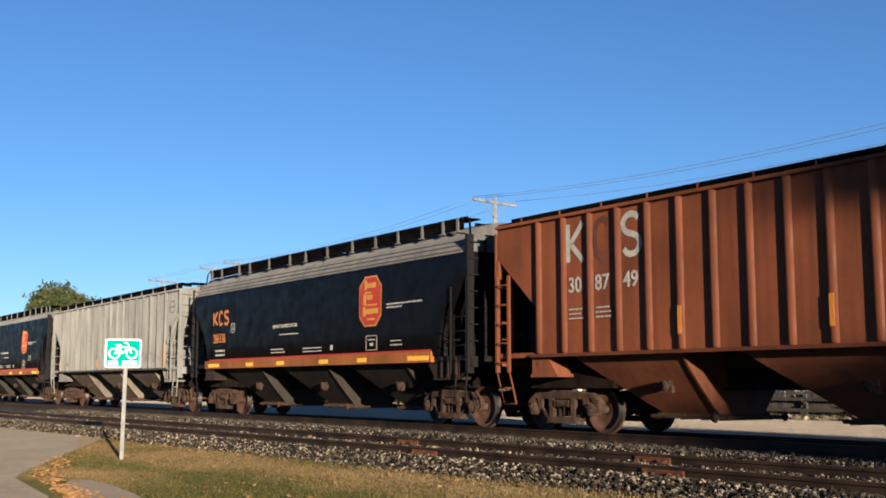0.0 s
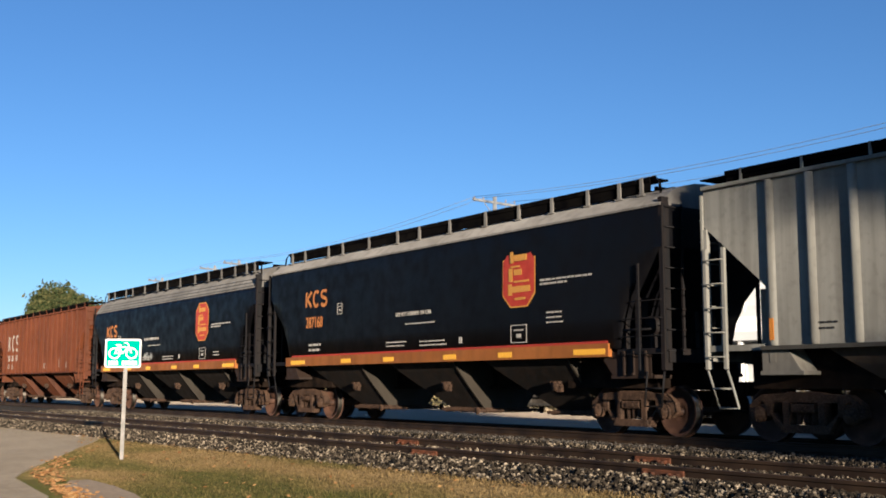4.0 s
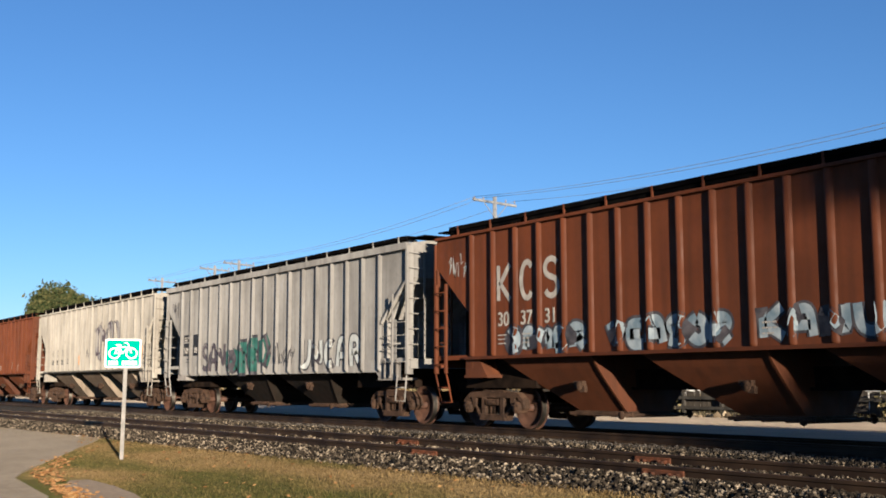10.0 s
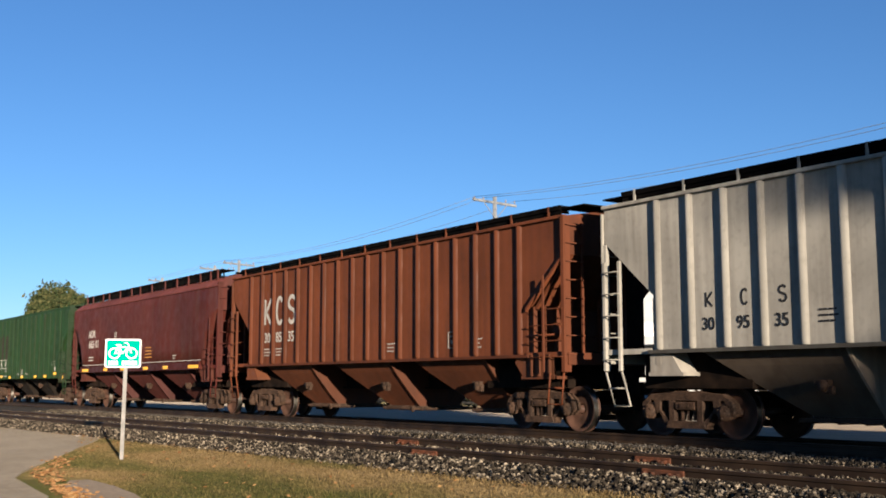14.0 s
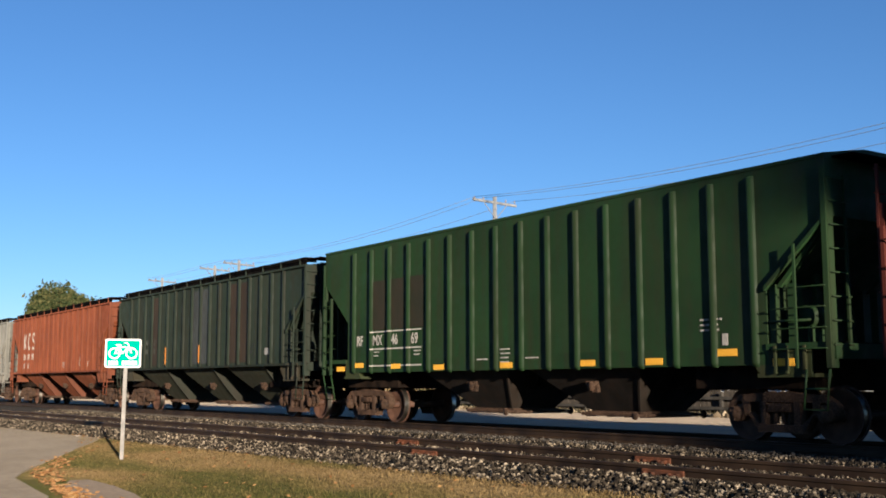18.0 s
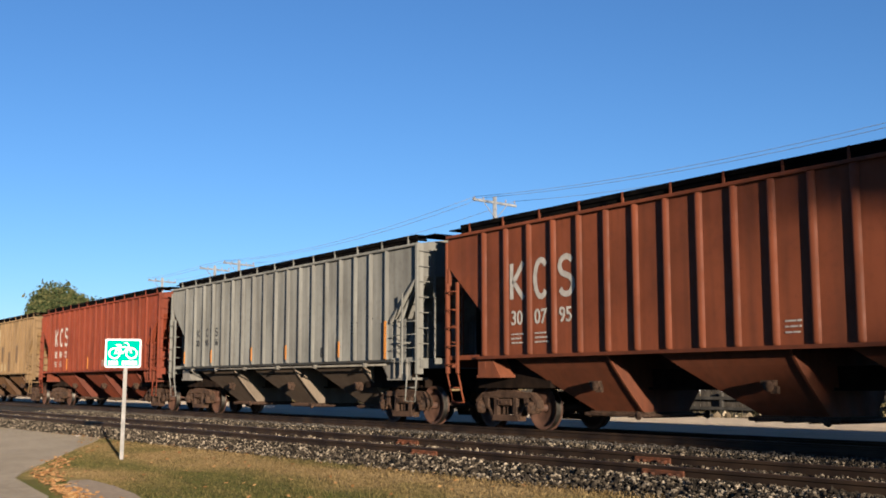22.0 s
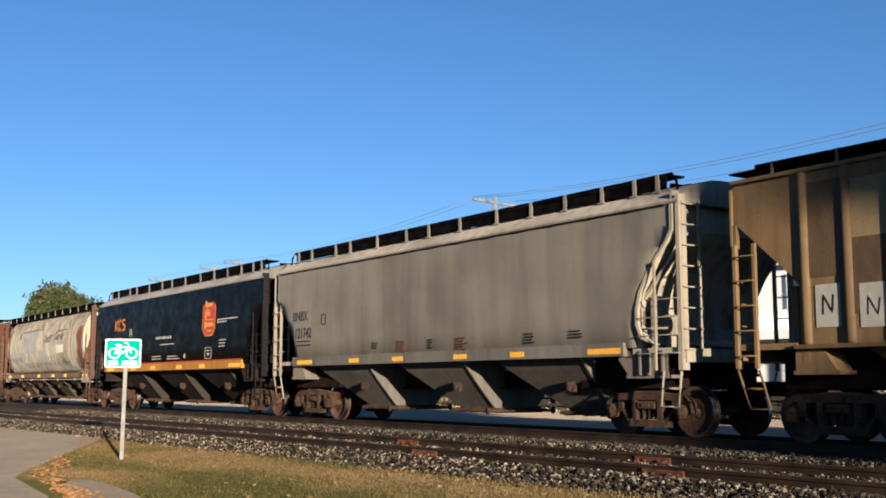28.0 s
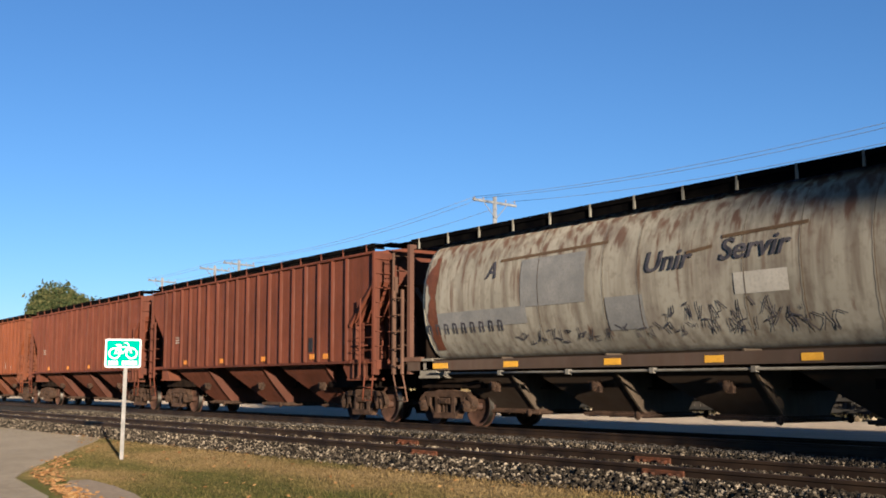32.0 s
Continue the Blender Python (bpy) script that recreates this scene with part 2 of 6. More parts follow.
def bay_mesh(mat, aft=-1.95, fore=1.0, half_y=1.46, ztop=1.54, a=-0.32, g=1.06):
    """One discharge bay: a funnel that falls from the side sheets to its outlet."""
    b = Build()
    rows = []
    for k in range(5):
        t = k / 4
        e = t ** 1.12
        x0, x1, y, z = aft + (a - aft) * t, fore + (g - fore) * t, half_y + (0.58 - half_y) * e, ztop + (0.42 - ztop) * t
        rows.append([(x0, -y, z), (x1, -y, z), (x1, y, z), (x0, y, z)])
    b.loft(rows, caps=False)
    keep = [f for f in b.f if not all(abs(b.v[i][0] - (fore + (g - fore) * (i // 4) / 4)) < 1e-6 for i in f)]
    b.f, b.s = keep, [False] * len(keep)
    return b.mesh("bay", mat)


def fore_sheet_mesh(fore=1.0, half_y=1.46, ztop=1.54, g=1.06):
    """The sheet that closes the fore side of a bay."""
    b = Build()
    rows = []
    for k in range(5):
        t = k / 4
        x, y, z = fore + (g - fore) * t, half_y + (0.58 - half_y) * t ** 1.12, ztop + (0.42 - ztop) * t
        rows.append([(x - 0.02, -y, z), (x, -y, z), (x, y, z), (x - 0.02, y, z)])
    return b.loft(rows).mesh("fore_sheet", PAINT)


def bay_edge_mesh(s, fore=1.0, half_y=1.46, g=1.06):
    """A flange down the fore corner of a bay; s: the side."""
    b = Build()
    rows = []
    for k in range(5):
        t = k / 4
        x, y, z = fore + (g - fore) * t, half_y + (0.58 - half_y) * t ** 1.12, 1.54 - 1.12 * t
        rows.append([(x + 0.004, s * (y - 0.012), z), (x - 0.05, s * (y - 0.012), z), (x - 0.05, s * (y + 0.03), z), (x + 0.004, s * (y + 0.03), z)])
    b.loft(rows)
    return b.mesh("bay_edge", PAINT)


BAY_EDGES = [bay_edge_mesh(k) for k in (-1, 1)]
WIDE_EDGES = [bay_edge_mesh(k, 2.0, 1.46, 1.06) for k in (-1, 1)]


def gate_mesh():
    """The sliding outlet gate in its frame, with the shaft and capstan that drive it."""
    b = Build()
    b.box(-0.40, 1.14, -0.66, 0.66, 0.36, 0.425)
    for y in (-0.72, 0.66):
        b.box(-0.52, 1.30, y, y + 0.06, 0.33, 0.40, 0.012)
    for x in (-0.40, 0.2, 0.7, 1.12):
        b.box(x, x + 0.05, -0.70, 0.70, 0.31, 0.36)
    b.tube([(1.26, -0.95, 0.36), (1.26, 0.95, 0.36)], 0.03, 6)
    for y in (-0.98, 0.90):
        b.lathe([(0.0, y), (0.075, y), (0.085, y + 0.03), (0.05, y + 0.07), (0.0, y + 0.07)], 8, "y", (1.26, 0, 0.36))
    return b.mesh("outlet_gate", CAST)


def crank_mesh():
    b = Build()
    b.lathe([(0.0, -0.16), (0.09, -0.16), (0.10, -0.12), (0.05, -0.08), (0.05, 0.05)], 10)
    b.box(-0.16, 0.10, -0.13, -0.02, 0.02, 0.10)
    b.box(0.02, 0.16, -0.12, -0.04, -0.12, 0.0)
    return b.mesh("gate_crank", CAST)


def coupler_mesh():
    b = Build()
    b.box(-0.45, 0.25, -0.09, 0.09, 0.78, 0.98)
    b.prism([(0.25, -0.14), (0.52, -0.18), (0.56, -0.06), (0.42, 0.02), (0.54, 0.10), (0.48, 0.18), (0.25, 0.14)], 0.74, 1.0, "z")
    b.tube([(0.0, -0.3, 0.85), (0.3, -0.3, 0.5), (0.55, -0.22, 0.45)], 0.03, 6)
    return b.mesh("coupler", UNDER)


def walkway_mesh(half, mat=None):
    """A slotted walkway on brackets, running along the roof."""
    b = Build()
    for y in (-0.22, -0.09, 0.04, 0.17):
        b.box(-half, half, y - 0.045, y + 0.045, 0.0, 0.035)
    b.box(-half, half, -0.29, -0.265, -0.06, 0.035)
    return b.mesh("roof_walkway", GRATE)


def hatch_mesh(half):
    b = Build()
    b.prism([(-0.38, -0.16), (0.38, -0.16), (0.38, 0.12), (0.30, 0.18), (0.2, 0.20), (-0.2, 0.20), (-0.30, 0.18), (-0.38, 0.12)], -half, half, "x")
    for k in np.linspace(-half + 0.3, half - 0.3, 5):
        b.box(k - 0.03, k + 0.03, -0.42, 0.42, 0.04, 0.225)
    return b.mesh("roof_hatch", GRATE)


GATE, CRANK, COUPLER = gate_mesh(), crank_mesh(), coupler_mesh()
WALK, HATCH = walkway_mesh(7.75), hatch_mesh(3.4)
BRACKET = Build().box(-0.022, 0.022, -0.30, -0.27, -0.22, 0.04).box(-0.02, 0.02, -0.28, 0.25, -0.06, -0.002).mesh("walkway_bracket", PAINT)
LADDER = ladder_mesh(0.40, 1.20, 3.25, 5, PAINT)
TALL_POST = Build().box(-0.045, 0.045, -0.04, 0.06, 1.2, 4.32).box(0.03, 0.045, 0.05, 0.14, 1.2, 4.32).mesh("corner_post", PAINT)
ROOF_END_MESH = Build().box(-0.42, 0.30, -1.3, 1.3, 0.0, 0.03, 0.008).mesh("roof_end_platform", GRATE)
END_LADDER = Build()
for q in (0.0, 0.45):
    END_LADDER.box(-0.02, 0.02, q - 0.025, q + 0.025, 1.4, 4.2)
for q in range(8):
    END_LADDER.tube([(0.0, 0.0, 1.55 + 0.37 * q), (0.06, 0.0, 1.55 + 0.37 * q), (0.06, 0.45, 1.55 + 0.37 * q), (0.0, 0.45, 1.55 + 0.37 * q)], 0.014, 5)
END_LADDER_MESH = END_LADDER.mesh("end_ladder", PAINT)
SIDE_RUNGS = []
for q in (1.50, 1.82, 2.14, 2.46):
    x = -1.05 + max(0, q - 2.2) * 0.9
    SIDE_RUNGS.append(Build().tube([(x, 0.0, q), (x + 0.03, -0.05, q), (-0.03, -0.05, q), (0.0, 0.0, q)], 0.012, 5).mesh("side_rung", PAINT))
THIN_POST = Build().box(-0.56, -0.52, -0.09, -0.055, 1.2, 3.15).mesh("thin_post", PAINT)
POST = Build().box(-0.035, 0.035, -0.03, 0.05, 1.2, 3.6).mesh("corner_post", PAINT)
STEPS = {k: stirrup_mesh(0.42, PAINT, k) for k in (-0.08, 0.22)}
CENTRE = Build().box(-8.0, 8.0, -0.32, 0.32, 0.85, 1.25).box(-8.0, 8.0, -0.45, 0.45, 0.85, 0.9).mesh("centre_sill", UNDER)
BAY, WIDE_BAY = bay_mesh(PAINT), bay_mesh(PAINT, -1.9, 2.0)
FORE_SHEET, WIDE_SHEET = fore_sheet_mesh(), fore_sheet_mesh(2.0)


def bolster_web_mesh():
    """The side plate over a truck, ribbed, with its foot flange."""
    b = Build()
    b.prism([(-0.22, 1.56), (0.95, 1.56), (0.95, 1.12), (-0.05, 1.12), (-0.30, 1.40)], -1.50, -1.45)
    b.box(-0.10, 0.97, -1.50, -1.0, 1.06, 1.122)
    for x in (0.30, 0.52, 0.86):
        b.box(x - 0.02, x + 0.02, -1.56, -1.498, 1.12, 1.56)
    b.box(-0.02, 0.0, -1.45, -0.6, 1.12, 1.5)
    return b.mesh("body_bolster", PAINT)


def gusset_mesh():
    """The tapered bracket over the rear truck, its fore face sloping."""
    b = Build()
    b.prism([(-0.45, 1.56), (0.02, 1.56), (0.30, 1.16), (-0.45, 1.16)], -1.50, -1.10)
    b.box(-0.48, 0.36, -1.52, -1.0, 1.10, 1.162)
    b.box(-0.30, -0.18, -1.506, -1.49, 1.30, 1.45)
    return b.mesh("body_bolster", PAINT)


BOLSTER_WEB, GUSSET = bolster_web_mesh(), gusset_mesh()
END_SILL = Build().box(0.60, 0.70, -1.50, 1.50, 1.34, 1.58).mesh("end_sill", PAINT)
STUB = Build().box(-0.60, 0.66, -0.05, 0.05, 1.50, 1.60).mesh("side_stub", PAINT)
DECK = Build()
for q in range(5):
    DECK.box(0.05 + q * 0.12, 0.14 + q * 0.12, -1.4, 1.4, 1.56, 1.60)
DECK.box(0.0, 0.60, -0.03, 0.03, 1.53, 1.562).box(0.0, 0.60, -1.1, -1.04, 1.53, 1.562).box(0.0, 0.60, 1.04, 1.1, 1.53, 1.562)
DECK_MESH = DECK.mesh("end_deck", GRATE)
# Drawn deep and long to fill the open gap over the trucks.
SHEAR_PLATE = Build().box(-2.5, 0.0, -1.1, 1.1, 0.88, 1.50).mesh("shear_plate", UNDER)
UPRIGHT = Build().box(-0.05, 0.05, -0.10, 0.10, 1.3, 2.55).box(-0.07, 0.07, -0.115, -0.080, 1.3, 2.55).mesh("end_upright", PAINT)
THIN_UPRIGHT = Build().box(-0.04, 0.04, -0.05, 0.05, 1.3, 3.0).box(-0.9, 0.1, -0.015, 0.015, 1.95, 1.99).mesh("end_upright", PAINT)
# Added plates, near black like shade, that stop the view through the ends.
LOW_BLANK = Build().box(-0.03, 0.03, -1.3, 1.3, 1.2, 1.66).mesh("end_apron", UNDER)
BLANKING_PLATE = Build().box(-0.02, 0.02, -1.35, 1.35, 1.3, 3.0).mesh("end_plate", UNDER)
CORNER_BLANK = Build().box(-0.02, 0.02, 0.30, 0.74, 1.1, 3.6).box(-0.05, 0.02, 0.70, 0.76, 1.1, 3.6).mesh("end_plate", UNDER)
TIE_BAR = Build().tube([(-0.05, 0, 1.95), (0.75, 0, 1.95)], 0.02, 5).mesh("grab_iron", PAINT)
RESERVOIR = Build().lathe([(0, -0.30), (0.12, -0.29), (0.18, -0.22), (0.19, 0.0), (0.18, 0.22), (0.12, 0.29), (0, 0.30)], 16, "x").box(-0.2, -0.16, -0.2, 0.2, -0.40, -0.15).box(0.16, 0.2, -0.2, 0.2, -0.40, -0.15).mesh("air_reservoir", PAINT)
DIAGONAL = Build().loft([[(0.0, -0.05, 2.5), (0.09, -0.05, 2.5), (0.09, 0.05, 2.5), (0.0, 0.05, 2.5)], [(0.85, -0.05, 3.35), (0.94, -0.05, 3.35), (0.94, 0.05, 3.35), (0.85, 0.05, 3.35)]]).mesh("diagonal_brace", PAINT)


def ribbed_body_mesh(eave, sill=SILL):
    """A slab-sided body whose ends slope in below to make room for the end platforms."""
    w = SIDE - 0.10
    outline = [(-REAR, eave), (-REAR, 3.64), (-REAR + 1.26, 2.55), (-REAR + 1.26, sill), (HALF - 1.2, sill), (HALF - 1.2, 2.52), (HALF, 3.55), (HALF, eave)]
    return Build().prism(outline, -w, w).mesh("body", PAINT)


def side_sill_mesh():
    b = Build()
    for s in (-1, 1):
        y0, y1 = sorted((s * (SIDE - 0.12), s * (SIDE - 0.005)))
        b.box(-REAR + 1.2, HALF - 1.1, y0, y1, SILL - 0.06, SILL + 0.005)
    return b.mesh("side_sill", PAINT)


def top_chord_mesh(z0, z1, out):
    b = Build()
    for s in (-1, 1):
        y0, y1 = sorted((s * (SIDE - 0.14), s * (SIDE - out)))
        b.box(-REAR - 0.01, HALF + 0.01, y0, y1, z0, z1, 0.008)
    return b.mesh("top_chord", PAINT)


def flat_roof_mesh(eave):
    b = Build()
    b.prism([(-1.5, eave), (1.5, eave), (1.5, eave + 0.03), (0.45, eave + 0.20), (-0.45, eave + 0.20), (-1.5, eave + 0.03)], -REAR, HALF, "x")
    return b.mesh("roof", PAINT)


def edge_flange_mesh(a0, a1, z0, z1):
    """A flange along the sloped lower edge of an end sheet."""
    b = Build()
    y = -(SIDE - 0.1)
    b.loft([[(a0, y, z0), (a0, y - 0.07, z0), (a0, y - 0.07, z0 - 0.07), (a0, y, z0 - 0.07)],
            [(a1, y, z1), (a1, y - 0.07, z1), (a1, y - 0.07, z1 - 0.07), (a1, y, z1 - 0.07)]])
    return b.mesh("slope_flange", PAINT)


RIB = rib_mesh(SILL, EAVE)
SIDE_SILL = side_sill_mesh()
RIBBED_BODY = {"rib": ribbed_body_mesh(EAVE), "banded": ribbed_body_mesh(4.36), "tall": ribbed_body_mesh(4.51)}
TOP_CHORD = {"rib": top_chord_mesh(EAVE - 0.02, EAVE + 0.045, 0.035), "banded": top_chord_mesh(4.23, 4.40, 0.0), "tall": top_chord_mesh(4.47, 4.53, 0.085)}
FLAT_ROOF = {"rib": flat_roof_mesh(EAVE), "banded": flat_roof_mesh(4.36), "tall": flat_roof_mesh(4.51)}
FLANGES = [edge_flange_mesh(HALF, HALF - 1.2, 3.55, 2.52)]


def smooth_body_mesh(top, pillow):
    """A smooth-sided body with curved-in lower corners at the ends. top: height of the sides; pillow: how far the sheets bulge between their posts."""
    half = [(1.55, 1.62), (1.575, 2.2), (1.59, 2.8), (1.585, 3.4), (1.568, 3.80), (1.55, 3.93)]
    if top > 4:
        half = half[:-2] + [(1.582, 3.8), (1.578, top - 0.02), (1.572, top)]
    ring = half + [(-y, z) for y, z in reversed(half)]
    grey = pillow > 0.01
    full, front = 7.97, 7.74 if grey else 7.97

    def low(x):
        """Lower edge of the body at x."""
        if grey and x > 0:
            return float(np.interp(front - x, [0, 0.03, 0.12, 0.57, 0.88, 0.94], [3.72, 3.66, 3.52, 3.02, 2.50, 1.62]))
        return 3.42 - 1.80 * float(np.interp((full - abs(x)) / 1.20, [0, 0.02, 0.38, 0.69, 0.88, 1.0], [0, 0, 0.25, 0.46, 0.70, 1.0]))
    xs = sorted({round(k * q, 3) for q in (-1, 1) for k in [full, full - 0.03, full - 0.25, full - 0.46, full - 0.65, full - 0.83, full - 0.95, full - 1.06, full - 1.14, full - 1.20]} | {round(q, 3) for q in np.arange(-6.6, 6.61, 0.22 if pillow else 3.3)})
    xs = [x for x in xs if x < front] + [front]
    secs = []
    for x in xs:
        z0, sink = low(x), pillow * max(0.0, min(1.0, x + 5.4)) * (1 - abs(math.sin(math.pi * x / 1.1)))
        secs.append([(x, y - math.copysign(sink, y), max(z, z0)) for y, z in ring])
    return Build().loft(secs, True).mesh("body", SATIN if pillow else GLOSS)


def smooth_roof_mesh(top):
    """The sloped roof sheets over a smooth side; on the higher sides they overhang as a lip."""
    half = [(1.555, 3.925), (1.53, 3.99), (1.46, 4.11), (1.30, 4.34), (1.0, 4.55), (0.70, 4.64), (0.45, 4.66)]
    if top > 4:
        half = [(1.56, top - 0.005), (1.605, top - 0.005), (1.605, top + 0.035), (1.50, top + 0.12), (1.30, 4.45), (1.0, 4.57), (0.70, 4.64), (0.45, 4.66)]
    ring = half + [(-y, z) for y, z in reversed(half)]
    return Build().loft([[(x, y, z) for y, z in ring] for x in (-7.96, 7.96)]).mesh("roof", PAINT)


def dished_end_mesh():
    """The end sheet of the grey smooth car: upright above, hollowed back below, with a rim along its edge."""
    line = [(7.75, 4.15), (7.75, 3.70), (7.62, 3.50), (7.17, 3.01), (6.93, 2.62), (6.84, 2.30), (6.84, 2.02), (6.96, 1.78), (7.25, 1.66)]
    b = Build()
    for y0, y1, d in ((-1.53, 1.53, 0.03), (-1.60, -1.53, 0.07), (1.53, 1.60, 0.07)):
        b.loft([[(x + q, y0, z), (x + q + d, y0, z), (x + q + d, y1, z), (x + q, y1, z)] for (x, z) in line for q in (0.01,)])
    b.box(7.75, 7.80, -1.56, -1.16, 3.62, 4.40).box(7.76, 7.84, -1.56, -1.12, 3.60, 3.66)
    return b.mesh("end_sheet", PAINT)


DISHED_END = dished_end_mesh()
SMOOTH_ROOF = {3.93: smooth_roof_mesh(3.93), 4.17: smooth_roof_mesh(4.17)}
SMOOTH_BODY = {(3.93, False): smooth_body_mesh(3.93, 0.0), (4.17, False): smooth_body_mesh(4.17, 0.0), (4.17, True): smooth_body_mesh(4.17, 0.016), "maroon": smooth_body_mesh(4.17, 0.003)}
SMOOTH_SILL = Build().box(-6.92, 6.53, -1.60, -1.50, 1.47, 1.72).box(-6.92, 6.53, 1.50, 1.60, 1.47, 1.72).mesh("side_sill", GLOSS)
SEAM = Build().box(-7.7, 7.7, -0.012, 0.012, -0.012, 0.012).mesh("roof_seam", GLOSS)


def tank_body_mesh():
    """A round-bellied body: its side bows out from a narrow sill to the roof."""
    b = Build()
    half = []
    for k in range(13):
        a = radians(-63 + 135 * k / 12)
        half.append((1.57 * math.cos(a) ** 0.56, 2.90 + 1.56 * math.sin(a)))
    ring = half + [(-y, z) for y, z in reversed(half)]
    secs = []
    for x, s in ((-6.75, 1.0), (-6.73, 1.0), (-3.6, 1.0), (0.0, 1.0), (3.6, 1.0), (6.58, 1.0), (6.6, 1.0)):
        secs.append([(x, y * s, 2.95 + (z - 2.95) * (s if z < 2.95 else 1 - (1 - s) * 0.4)) for y, z in ring])
    b.loft(secs, True)
    return b.mesh("body", OLD)


def tank_end_mesh():
    """The dished end sheet that closes the round belly."""
    half = []
    for k in range(13):
        a = radians(-63 + 135 * k / 12)
        half.append((1.565 * math.cos(a) ** 0.56, 2.90 + 1.555 * math.sin(a)))
    ring = half + [(-y, z) for y, z in reversed(half)]
    secs = [[(x, y * q, 3.0 + (z - 3.0) * q) for y, z in ring] for x, q in ((-0.02, 1.0), (0.12, 0.985), (0.30, 0.86), (0.42, 0.6), (0.47, 0.2))]
    return Build().loft(secs, True).mesh("end_sheet", PAINT)


TANK_END = tank_end_mesh()
TANK_BODY = tank_body_mesh()
TANK_SILL = Build().box(-7.6, 7.6, -1.50, -1.10, 1.28, 1.50).box(-7.6, 7.6, 1.10, 1.50, 1.28, 1.50).mesh("side_sill", OLD)
END_FRAME = Build()
for q in (-1.42, 1.42):
    END_FRAME.box(-0.06, 0.06, q - 0.06, q + 0.06, 1.2, 4.35)
END_FRAME.box(-0.05, 0.05, -1.42, 1.42, 4.25, 4.35)
END_FRAME_MESH = END_FRAME.mesh("end_frame", PAINT)
BAR = {}


def bar_mesh(mat):
    """A unit plate, 1 by 1, 4 mm proud of the side sheet, for writing that cannot be read."""
    if mat.name not in BAR:
        BAR[mat.name] = Build().box(-0.5, 0.5, -0.004, 0.004, -0.5, 0.5).mesh("bar", mat)
    return BAR[mat.name]


def bar(name, parent, x, z, w, h, mat, y=-1.6, label=""):
    return part(name, bar_mesh(mat), parent, label, m=Matrix.Translation((x, y, z)) @ Matrix.Diagonal((w, 1, h, 1)))


def text(name, parent, words, x, z, size, mat, y=-1.6, squeeze=1.0, label=""):
    """Writing on the near side, read from the camera's side."""
    cu = bpy.data.curves.new(name, "FONT")
    cu.body, cu.size, cu.extrude, cu.offset = words, size, 0.003, size * 0.012
    cu.align_y = "BOTTOM_BASELINE"
    cu.materials.append(mat)
    ob = part(name, cu, parent, label, m=pose(x, y, z, 90, 0, 0) @ Matrix.Diagonal((squeeze, 1, 1, 1)))
    return ob


# ---- rolling stock: whole cars ----
WHEELSETS, CARS = [], []


def running_gear(car):
    for c in (-6.6, 6.6):
        truck = part("truck", BOLSTER, car, "rusty cast-steel truck", m=pose(c, 0, 0))
        for s in (-1, 1):
            part("side_frame", FRAMES[s], truck)
            part("bolster_end", BOLSTER_END, truck, m=pose(0, s * 1.0, 0))
            for q in (-0.15, 0.0, 0.15):
                part("spring", SPRING, truck, m=pose(q, s * 1.0, 0))
        for k in (-0.889, 0.889):
            w = part("wheelset", WHEELSET, truck, "wheels with bright worn treads", m=pose(k, 0, 0.457))
            WHEELSETS.append((w, k))
            for s in (-1, 1):
                part("bearing_cap", BEARING, truck, m=pose(k, s * 1.0, 0.457, 0, 0, 0 if s < 0 else 180))
        for s in (0, 180):
            web = BOLSTER_WEB if (c > 0) == (s == 0) else GUSSET
            part("body_bolster", web, car, colour=tuple(0.75 * q + 0.12 * w for q, w in zip(car_colour(car), (0.11, 0.06, 0.03))), m=pose(c, 0, 0, 0, 0, s))
    part("centre_sill", CENTRE, car)
    for k in (0, 180):
        part("coupler", COUPLER, car, m=pose(8.1 if k == 0 else -8.1, 0, 0, 0, 0, k))


def car_colour(car):
    return tuple(car["tint"])


